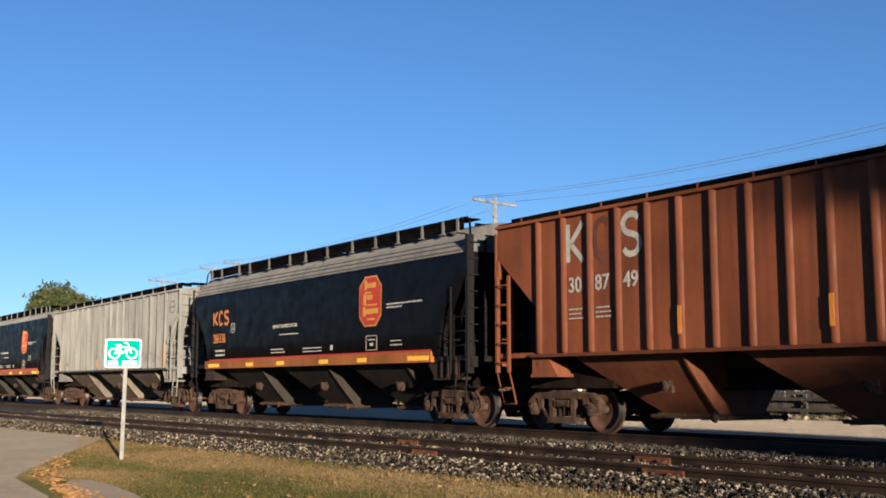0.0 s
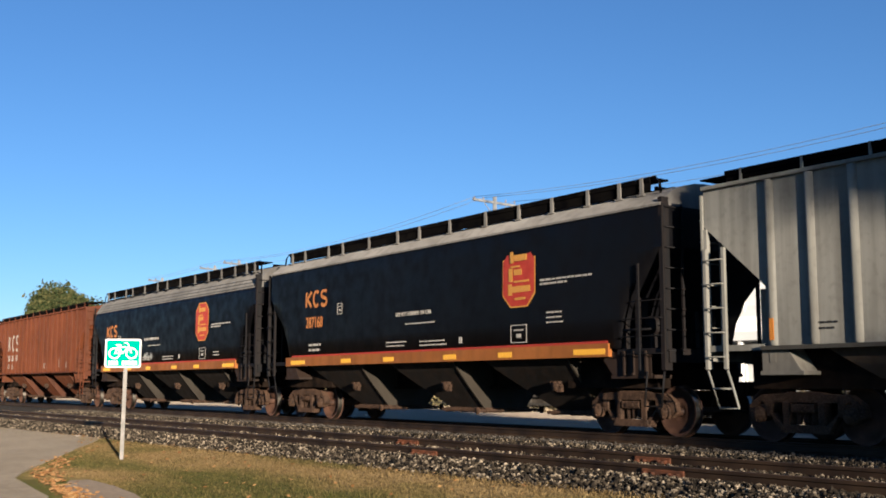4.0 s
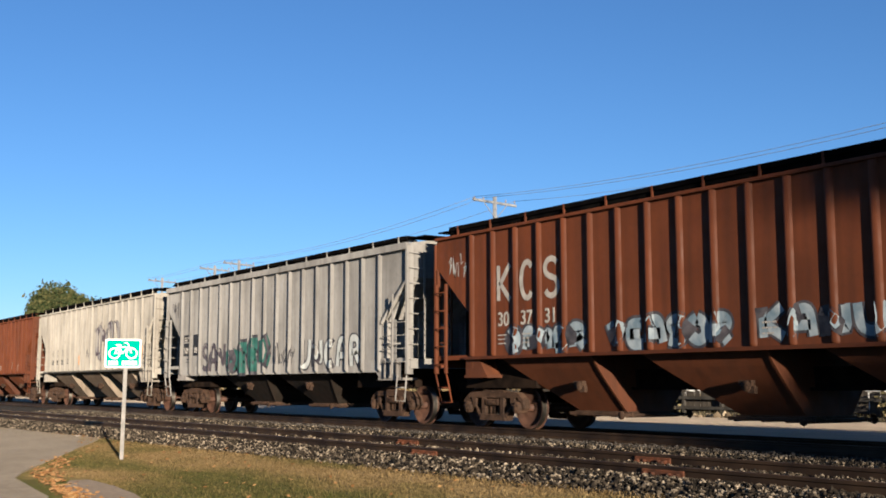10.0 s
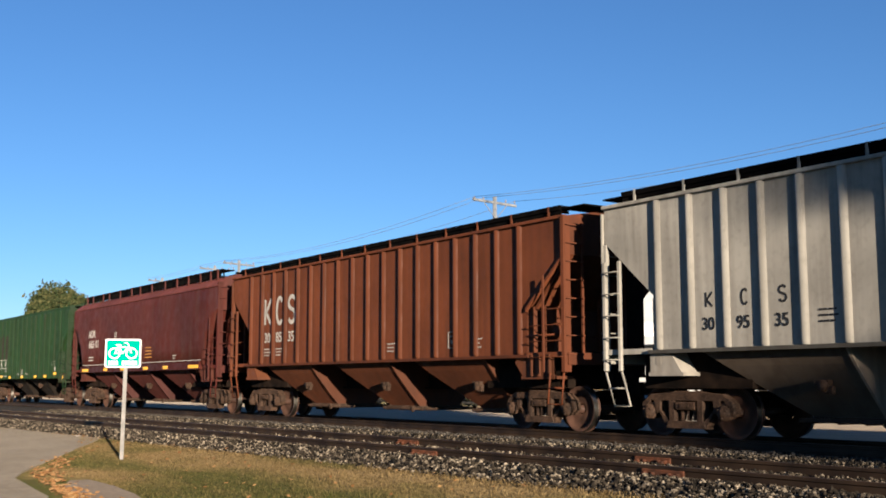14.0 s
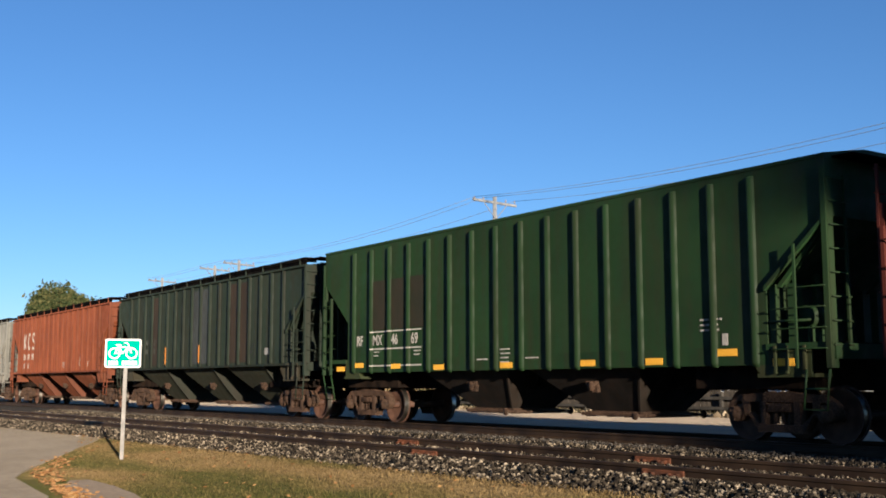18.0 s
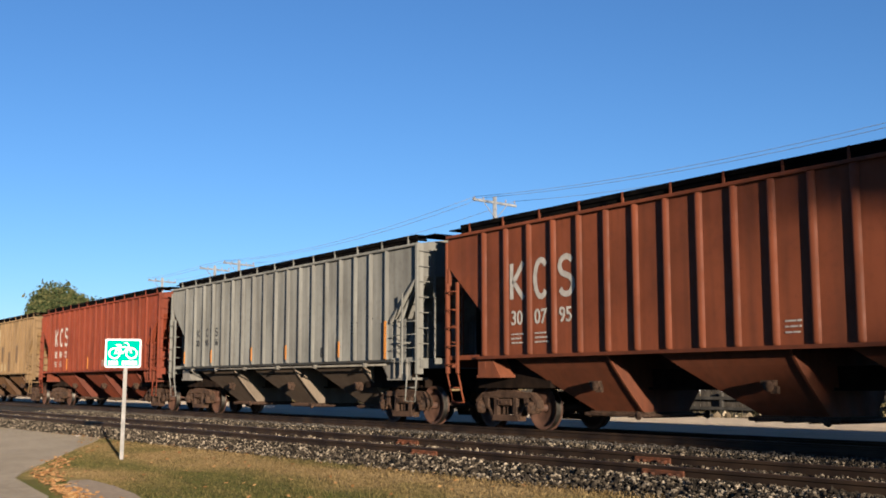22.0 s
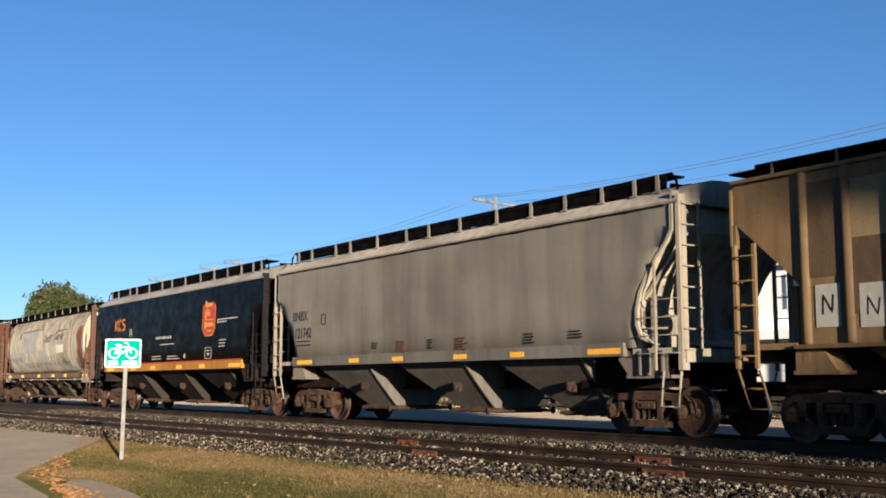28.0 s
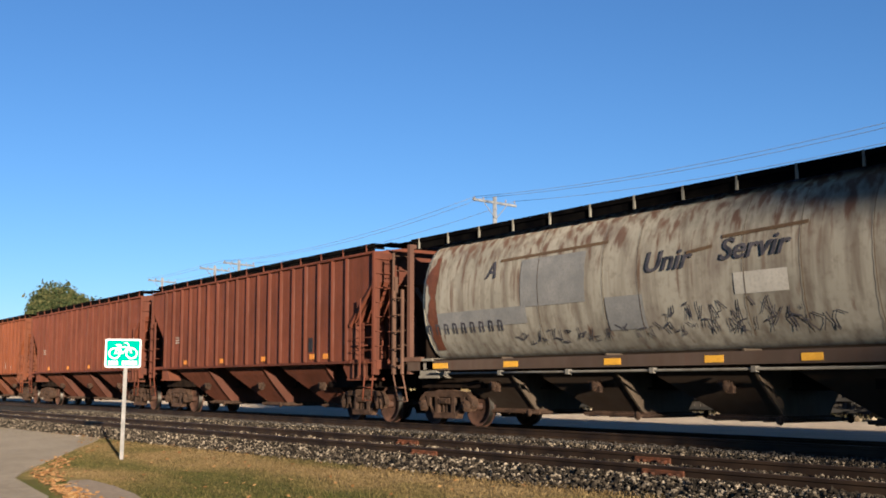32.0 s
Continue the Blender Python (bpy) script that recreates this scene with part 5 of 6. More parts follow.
for words, x, z, k in (("A", -4.35, 3.25, 1.0), ("Unir", 0.45, 2.98, 1.2), ("Servir", 2.25, 3.04, 1.15)):
    ob = text("faded_lettering", car, words, x, z, 0.52, SPRAY_BLACK, -1.60, k)
    ob.data.shear, ob.data.extrude = 0.25, 0.004
    y0, y1 = TANK_SKIN(x, z), TANK_SKIN(x, z + 0.38)
    ob.matrix_basis = pose(x, y0 - 0.012, z, 90 - math.degrees(math.atan2(y1 - y0, 0.38)), 0, 0) @ Matrix.Diagonal((k, 1, 1, 1))
for x in np.linspace(-6.7, -4.0, 9):
    stroke("faded_lettering", car, [(x, 2.1), (x, 2.32), (x + 0.12, 2.3), (x + 0.12, 2.1)], 0.05, SPRAY_BLACK, dark)
scrawl(car, -3.5, 4.6, 1.78, 2.08, 40, SPRAY_BLACK, dark, 72, 0.022)
scrawl(car, 0.8, 3.9, 2.0, 2.4, 14, SPRAY_BLACK, dark, 73, 0.022)
for x in (-2.6, -0.65, 0.3, 2.75, 3.9, 5.2):
    stroke("weld_seam", car, [(x, 1.75), (x + 0.03, 2.6), (x, 4.1)], 0.012, PATCH["brown"], dark)
rng = random.Random(75)
for x, w, top in ((6.15, 0.75, 3.55), (-6.45, 0.4, 3.9)):
    v = []
    for b in range(17):
        z = 1.75 + (top - 1.75) * b / 16
        edge = 0.10 * rng.random() + 0.16 * math.sin(b * 0.9) * (b / 16)
        v += [(x - w / 2 + edge, TANK_SKIN(x, z) - 0.002, z), (x + w / 2 - 0.3 * edge * (x < 0), TANK_SKIN(x, z) - 0.002, z)]
    part("rust_patch", Build().add(v, [(2 * b, 2 * b + 1, 2 * b + 3, 2 * b + 2) for b in range(16)]).mesh("rust_patch", PATCH["rust"]), car)
for a, c in ((0, 0), (0.06, 0.06), (0.16, 0.12)):
    x0, x1, z0, z1 = 5.55 + a, 6.0 - a, 1.72 + c, 2.12 - c
    stroke("stencil_frame", car, [(x0, z0), (x1, z0), (x1, z1), (x0, z1), (x0, z0)], 0.022, SPRAY_BLACK, lambda p, q: TANK_SKIN(p, q) - 0.006)
for q in (20, 21):
    for x in (-5.6, -2.0, 0.9, 3.9, 5.3):
        bar("reflective_tape", MADE[q], RIB_X[np.argmin(np.abs(RIB_X - x))] + 0.4, 1.72, 0.28, 0.14, REFLECT_ORANGE, PANEL_Y)
    bar("stencil_block", MADE[q], 4.45, 2.05, 0.25, 0.4, DARK_MARK, PANEL_Y)
    fine_print(MADE[q], -5.8, 2.6, 0.4, 3, PATCH["pale"])
red_car_marks(MADE[22], ("30", "61", "27"))


# ---- ground ----
def ground_material():
    """Dry grass with greener patches."""
    m, n, l, b = material("dry_grass", 0.95)
    b.inputs["Specular IOR Level"].default_value = 0.05
    dry = sums(n, l, "ADD", noise_node(n, l, 0.45, 6, stretch=(0.6, 1.6, 1.0)), sums(n, l, "MULTIPLY", along(n, l, 1, 5.6, 7.6), 0.17))
    c = ramp(n, l, dry, (0.44, (0.050, 0.052, 0.012)), (0.52, (0.105, 0.082, 0.026)), (0.62, (0.155, 0.108, 0.044)), (0.76, (0.20, 0.142, 0.064)))
    c = mix(n, l, ramp(n, l, noise_node(n, l, 9.0, 6), (0.46, grey(0)), (0.66, grey(0.75))), c, (0.060, 0.046, 0.020))
    l.new(c, b.inputs["Base Color"])
    b.inputs["Diffuse Roughness"].default_value = 1.0
    bump(n, l, b, noise_node(n, l, 25.0, 5), 0.8, 0.03)
    return m


def island_material(name, stops, rough=0.9, scale=0.0):
    """Colour that changes from piece to piece of one joined mesh."""
    m, n, l, b = material(name, rough)
    b.inputs["Specular IOR Level"].default_value = 0.1
    b.inputs["Diffuse Roughness"].default_value = 1.0
    g = n.new("ShaderNodeNewGeometry")
    c = ramp(n, l, g.outputs["Random Per Island"], *stops)
    if scale:
        c = mix(n, l, 1.0, c, ramp(n, l, noise_node(n, l, scale, 4), (0.3, grey(0.6)), (0.7, grey(1.2))), "MULTIPLY")
    l.new(c, b.inputs["Base Color"])
    return m


GRASS = ground_material()
ASPHALT = two_tone("worn_asphalt", (0.085, 0.0714, 0.05236), (0.1122, 0.0952, 0.0714), 0.8, 0.95, fine=(0.1292, 0.1088, 0.0816), bumps=0.7, dist=0.03, relief=14.0)
CONCRETE = two_tone("weathered_concrete", (0.078, 0.06175, 0.0455), (0.1105, 0.091, 0.06825), 1.5, 0.9, fine=(0.052, 0.04225, 0.0312))
GRAVEL = two_tone("pale_gravel_lot", (0.216, 0.176, 0.124), (0.28, 0.232, 0.168), 0.7, 0.95, fine=(0.192, 0.156, 0.112), bumps=0.8, dist=0.12, relief=6.0)
STONE = island_material("ballast_stone", ((0.0, (0.006, 0.005, 0.0036)), (0.5, (0.022, 0.0175, 0.012)), (0.8, (0.078, 0.063, 0.044)), (1.0, (0.245, 0.205, 0.150))), 0.85, 30.0)
DARK_STONE = island_material("grimy_stone", ((0.0, (0.012, 0.0108, 0.009)), (0.5, (0.036, 0.0318, 0.027)), (1.0, (0.09, 0.081, 0.069))), 0.85, 30.0)


def blade_material():
    """Blades in green and straw, mingled in patches about a metre across."""
    m, n, l, b = material("grass_blade", 0.9)
    b.inputs["Specular IOR Level"].default_value = 0.1
    g = n.new("ShaderNodeNewGeometry")
    green = ramp(n, l, g.outputs["Random Per Island"], (0.0, (0.016, 0.022, 0.005)), (0.6, (0.042, 0.046, 0.011)), (1.0, (0.11, 0.085, 0.028)))
    straw = ramp(n, l, g.outputs["Random Per Island"], (0.0, (0.055, 0.036, 0.012)), (0.5, (0.105, 0.073, 0.029)), (1.0, (0.215, 0.152, 0.067)))
    dry = sums(n, l, "ADD", noise_node(n, l, 0.45, 6, stretch=(0.6, 1.6, 1.0)), sums(n, l, "MULTIPLY", along(n, l, 1, 5.6, 7.6), 0.17))
    l.new(mix(n, l, ramp(n, l, dry, (0.44, grey(0.12)), (0.66, grey(1))), green, straw), b.inputs["Base Color"])
    return m


BLADE = blade_material()
LEAF = island_material("fallen_leaf", ((0.0, (0.095, 0.045, 0.015)), (0.5, (0.17, 0.088, 0.032)), (1.0, (0.23, 0.145, 0.062))), 0.8)
PROFILE = [(-3000, -0.30), (3.0, -0.30), (5.8, -0.285), (7.9, -0.16), (9.5, -0.16), (13.0, -0.26), (18.5, -0.34), (24.0, -0.32), (3000, -0.32)]


def ground_z(y):
    return float(np.interp(y, [p[0] for p in PROFILE], [p[1] for p in PROFILE]))


b = Build()
v = [(x, y, z) for y, z in PROFILE for x in (-3000, 3000)]
b.add(v, [(2 * k, 2 * k + 1, 2 * k + 3, 2 * k + 2) for k in range(len(PROFILE) - 1)])
thing("ground", b.mesh("ground", GRASS), "dry yellow-green mown grass", "ground", kind="structure")


def slab(name, outline, thick, mat, label, category):
    """A flat paved area that lies on the ground."""
    b = Build()
    top = [(x, y, ground_z(y) + thick) for x, y in outline]
    low = [(x, y, ground_z(y) - 0.1) for x, y in outline]
    n = len(outline)
    b.add(top + low, [tuple(range(n))] + [(i, (i + 1) % n, n + (i + 1) % n, n + i) for i in range(n)])
    return thing(name, b.mesh(name, mat), label, category, kind="structure")


EDGE = [(-9.0, -8), (-10.0, 2.6), (-12.65, 3.43), (-13.7, 3.54), (-15.45, 3.74), (-16.35, 4.06), (-17.35, 4.47), (-19.2, 5.3), (-20.95, 6.1), (-22.55, 6.96), (-23.55, 7.41), (-24.9, 7.68), (-26.9, 7.95), (-29.25, 8.18)]
BACK = [(-60, -8), (-60, 6.0), (-36.5, 6.9), (-33.5, 7.55), (-31.3, 8.0), (-29.25, 8.18)]
road = Build()
rows = [-8, 2.6, 3.0, 3.43, 3.54, 3.74, 4.06, 4.47, 5.0, 5.3, 5.8, 6.1, 6.5, 6.96, 7.41, 7.68, 7.8, 7.9, 8.0, 8.1, 8.18]
for k, y in enumerate(rows):
    near, far = np.interp(y, [p[1] for p in EDGE], [p[0] for p in EDGE]), np.interp(y, [p[1] for p in BACK], [p[0] for p in BACK])
    road.v += [(near, y, ground_z(y) - 0.08), (near, y, ground_z(y) + 0.02), (far, y, ground_z(y) + 0.02)]
    if k:
        n = 3 * k
        road.f += [(n - 3, n, n + 1, n - 2), (n - 2, n + 1, n + 2, n - 1)]
road.s = [False] * len(road.f)
thing("road", road.mesh("road", ASPHALT), "sun-bleached worn asphalt of a road end", "road", kind="structure")
slab("pavement", [(-13.9, 3.95), (-14.6, 4.22), (-14.5, 4.45), (-13.5, 4.42), (-12.4, 4.3), (-10.8, 4.0), (-10.2, 3.4), (-12.3, 3.6)], 0.02, CONCRETE, "broken edge of an old concrete walk", "pavement")
road_edge = Build()
pts = [(-32.0, 7.78), (-30.2, 8.04), (-28.4, 8.0), (-26.0, 7.58), (-24.6, 7.2)]
for (x0, y0), (x1, y1) in zip(pts, pts[1:]):
    road_edge.add([(x0, y0, ground_z(y0) + 0.026), (x1, y1, ground_z(y1) + 0.026), (x1, y1 + 0.12, ground_z(y1 + 0.12) + 0.026), (x0, y0 + 0.12, ground_z(y0 + 0.12) + 0.026)], [(0, 1, 2, 3)])
thing("road_line", road_edge.mesh("road_line", WHITE_MARK), "worn pale edge line on the asphalt", "road marking", kind="structure")
slab("gravel_lot", [(-300, 19.6), (90, 19.6), (90, 33.2), (-300, 33.2)], 0.03, GRAVEL, "pale gravel lot behind the tracks", "lot")


# ---- tracks ----
def ballast_bed(name, half_top, near, far, ztop, x0, x1, m, label, mat):
    b = Build()
    b.prism([(-near, -0.5), (far, -0.5), (far, -0.32), (half_top, ztop), (-half_top, ztop), (-near, -0.30)], x0, x1, "x")
    return thing(name, b.mesh(name, mat), label, "ballast", kind="structure", m=m)


def rail_profile(y, z):
    """Section of a rail, its head's top at z."""
    p = [(-0.07, -0.172), (0.07, -0.172), (0.07, -0.16), (0.012, -0.135), (0.010, -0.045), (0.037, -0.035), (0.037, -0.006), (0.03, 0.0), (-0.03, 0.0), (-0.037, -0.006), (-0.037, -0.035), (-0.010, -0.045), (-0.012, -0.135), (-0.07, -0.16)]
    return [(y + a, z + c) for a, c in p]


JOINT = Build()
JOINT.box(-0.30, 0.30, -0.045, -0.018, -0.14, -0.04, 0.008)
for q in (-0.24, -0.12, 0.12, 0.24):
    JOINT.lathe([(0.0, -0.085), (0.022, -0.085), (0.022, -0.04)], 6, "y", (q, 0, -0.09))
RUSTY = two_tone("orange_rust", (0.03, 0.013, 0.007), (0.08, 0.028, 0.012), 9.0, 0.85)
JOINT_MESH = JOINT.mesh("joint_bar", RUSTY)
PLATE = Build().box(-0.09, 0.09, -0.19, 0.19, -0.178, -0.165).box(-0.03, 0.03, -0.13, -0.09, -0.165, -0.10).box(-0.03, 0.03, 0.09, 0.13, -0.165, -0.10).mesh("tie_plate", RUSTY)


def track(m, z, x0, x1, label, joints=()):
    root = thing("railway_track", None, label, "track", kind="structure", m=m)
    for s in (-0.7525, 0.7525):
        rail = part("rail", Build().prism(rail_profile(s, z), x0, x1, "x").mesh("rail", RAILSTEEL), root, "rusty steel rail")
        for x in (j[s > 0] for j in joints):
            part("joint_bar", JOINT_MESH, rail, "rusty bolted joint bar", m=pose(x, s, z))
            for k in (-0.20, 0.21):
                part("tie_plate", PLATE, rail, m=pose(x + k, s, z + 0.02))
    tie = Build().box(-0.115, 0.115, -1.3, 1.3, z - 0.34, z - 0.178, 0.02).mesh("tie", TIE)
    for k in range(110):
        part("tie", tie, root, m=pose(-54 + k * 0.53 + random.uniform(-0.03, 0.03), random.uniform(-0.04, 0.04), 0, 0, 0, random.uniform(-1, 1)))
    return root


SIDING = pose(-15, 9.50, 0, 0, 0, 1.8)
MAIN = pose(0, TRACK_Y, 0)
ballast_bed("ballast_main", 2.0, 3.3, 3.3, -0.19, -500, 120, MAIN, "dark crushed-stone ballast under the main track", DARK_BALLAST)
ballast_bed("ballast_siding", 1.15, 1.9, 2.6, -0.085, -48, 60, SIDING, "pale crushed-stone ballast under the siding", BALLAST)
track(MAIN, 0.0, -500, 120, "main track of steel rails on wooden ties")
track(SIDING, 0.06, -48, 60, "empty siding of rusty rails on wooden ties", ((1.75, -0.85), (6.25, 4.70)))

ICO = [(0, 0, -1), (0.72, 0.53, -0.45), (-0.28, 0.85, -0.45), (-0.89, 0, -0.45), (-0.28, -0.85, -0.45), (0.72, -0.53, -0.45), (0.28, 0.85, 0.45), (-0.72, 0.53, 0.45), (-0.72, -0.53, 0.45), (0.28, -0.85, 0.45), (0.89, 0, 0.45), (0, 0, 1)]
ICO_F = [(0, 1, 2), (1, 0, 5), (0, 2, 3), (0, 3, 4), (0, 4, 5), (1, 5, 10), (2, 1, 6), (3, 2, 7), (4, 3, 8), (5, 4, 9), (1, 10, 6), (2, 6, 7), (3, 7, 8), (4, 8, 9), (5, 9, 10), (6, 10, 11), (7, 6, 11), (8, 7, 11), (9, 8, 11), (10, 9, 11)]


def stones(name, xs, ys, zs, sizes, mat, label, m=None):
    """Broken stones as one joined mesh."""
    rng = np.random.RandomState(len(xs) % 997)
    n = len(xs)
    base = np.array(ICO)
    v = base[None] * (1 + 0.30 * rng.uniform(-1, 1, (n, 12, 1))) * sizes[:, None, None] * rng.uniform(0.6, 1.15, (n, 1, 3))
    a = rng.uniform(0, 6.28, n)
    c, s = np.cos(a)[:, None], np.sin(a)[:, None]
    x, y = v[..., 0] * c - v[..., 1] * s, v[..., 0] * s + v[..., 1] * c
    v = np.stack((x + xs[:, None], y + ys[:, None], v[..., 2] + zs[:, None]), -1).reshape(-1, 3)
    f = (np.array(ICO_F)[None] + 12 * np.arange(n)[:, None, None]).reshape(-1, 3)
    me = bpy.data.meshes.new(name)
    me.from_pydata(v.tolist(), [], f.tolist())
    me.materials.append(mat)
    return thing(name, me, label, "ballast stones", kind="stuff", m=m)


def strip(seed, n, x0, x1, y0, y1, z_of, near=1.6):
    """Scattered places, denser towards x1."""
    rng = np.random.RandomState(seed)
    x = x1 - (x1 - x0) * rng.uniform(0, 1, n) ** near
    y = rng.uniform(y0, y1, n)
    s = rng.uniform(0.013, 0.027, n) * (1 + 0.5 * (rng.uniform(0, 1, n) > 0.93))
    return x, y, np.array([z_of(q) for q in y]) + rng.uniform(-0.01, 0.02, n), s


def siding_z(y):
    """Top of the siding's ballast, across it."""
    return float(np.interp(y, [-1.8, -1.1, 1.15, 2.6], [-0.165, -0.055, -0.065, -0.25]))


def main_z(y):
    return float(np.interp(y, [-3.3, -2.0, 2.0, 3.3], [-0.32, -0.18, -0.18, -0.32]))


for k, (n, a, c) in enumerate(((25000, -1.85, -0.84), (12000, -0.70, 0.70), (15000, 0.80, 2.6))):
    stones("siding_stones", *strip(k + 1, n, -36, 12, a, c, siding_z), STONE, "pale broken ballast stones in full sun", SIDING)
for k, (n, a, c) in enumerate(((25000, -4.0, -1.75), (6000, -1.75, -0.85), (3000, -0.7, 0.7))):
    stones("main_stones", *strip(k + 7, n, -52, 0, a, c, main_z), STONE if k == 0 else DARK_STONE, "grey broken ballast stones beside the main track", MAIN)


# ---- grass, leaves, weeds ----
def blades(name, n, seed, place, tall, mat, label, category="grass"):
    """Thin blades, one joined mesh."""
    rng = np.random.RandomState(seed)
    x, y, z = place(rng, n)
    a = rng.uniform(0, 6.28, n)
    h = tall * rng.uniform(0.4, 1.0, n)
    w = rng.uniform(0.004, 0.010, n)
    lean = rng.uniform(-0.7, 0.7, (n, 2)) * h[:, None]
    p0 = np.stack((x - w * np.cos(a), y - w * np.sin(a), z - 0.01), -1)
    p1 = np.stack((x + w * np.cos(a), y + w * np.sin(a), z - 0.01), -1)
    p2 = np.stack((x + lean[:, 0], y + lean[:, 1], z + h), -1)
    v = np.stack((p0, p1, p2), 1).reshape(-1, 3)
    me = bpy.data.meshes.new(name)
    me.from_pydata(v.tolist(), [], np.arange(3 * n).reshape(-1, 3).tolist())
    me.materials.append(mat)
    return thing(name, me, label, category, kind="stuff")


def lawn(rng, n):
    x = -4.0 - 26.0 * rng.uniform(0, 1, n) ** 1.25
    edge = np.interp(x, [-30, -24.5, -21.5, -19.2, -16.3, -15.0, -12.4, -10.8, -4], [8.1, 7.3, 6.3, 5.3, 4.1, 4.5, 4.35, 4.1, 3.8])
    top = 7.78 + 0.022 * (x + 15) + rng.uniform(-0.45, 0.14, n)
    y = edge + (top - edge) * rng.uniform(0, 1, n)
    return x, y, np.interp(y, [p[0] for p in PROFILE], [p[1] for p in PROFILE])


def verge(rng, n):
    x = rng.uniform(-46, -5, n)
    wide = np.interp(x, [-46, -26, -18, -5], [0.55, 0.45, 0.16, 0.12])
    y = 7.62 + 0.031 * (x + 15) + wide * (rng.normal(0, 1, n) + np.interp(x, [-30, -18], [0.8, 0.0]))
    return x, y, np.interp(y, [p[0] for p in PROFILE], [p[1] for p in PROFILE])


blades("grass", 110000, 31, lawn, 0.030, BLADE, "short dry mown grass")
blades("verge_grass", 16000, 32, verge, 0.05, BLADE, "taller dry grass along the ballast")


def leaves(n, seed):
    rng = np.random.RandomState(seed)
    t = rng.uniform(0, 1, n) ** 1.3
    x = np.interp(t, [0, 0.35, 0.7, 1], [-12.0, -13.6, -15.8, -19.0]) + rng.normal(0, 0.25, n)
    y = np.interp(t, [0, 0.35, 0.7, 1], [3.55, 3.80, 4.15, 5.4]) + np.abs(rng.normal(0, 0.15, n)) - 0.08
    b = Build()
    for i in range(n):
        r, a = rng.uniform(0.025, 0.05), rng.uniform(0, 6.28)
        z = ground_z(y[i]) + 0.03
        u = Vector((math.cos(a), math.sin(a), rng.uniform(-0.4, 0.4))) * r
        w = Vector((-math.sin(a), math.cos(a), rng.uniform(-0.4, 0.4))) * r * 0.7
        c = Vector((x[i], y[i], z))
        b.add([c - u, c - u * 0.2 + w, c + u, c - u * 0.2 - w], [(0, 1, 2, 3)])
    return thing("fallen_leaves", b.mesh("fallen_leaves", LEAF), "drift of orange fallen leaves at the asphalt edge", "leaves", kind="stuff")


leaves(520, 5)


def stray_leaves(n, seed):
    rng = np.random.RandomState(seed)
    x, y, z = lawn(rng, n)
    b = Build()
    for i in range(n):
        r, a = rng.uniform(0.02, 0.04), rng.uniform(0, 6.28)
        u = Vector((math.cos(a), math.sin(a), rng.uniform(-0.5, 0.5))) * r
        w = Vector((-math.sin(a), math.cos(a), rng.uniform(-0.5, 0.5))) * r * 0.7
        c = Vector((x[i], y[i], z[i] + 0.045))
        b.add([c - u, c - u * 0.2 + w, c + u, c - u * 0.2 - w], [(0, 1, 2, 3)])
    return thing("stray_leaves", b.mesh("stray_leaves", LEAF), "single fallen leaves scattered over the grass", "leaves", kind="stuff")


stray_leaves(260, 6)


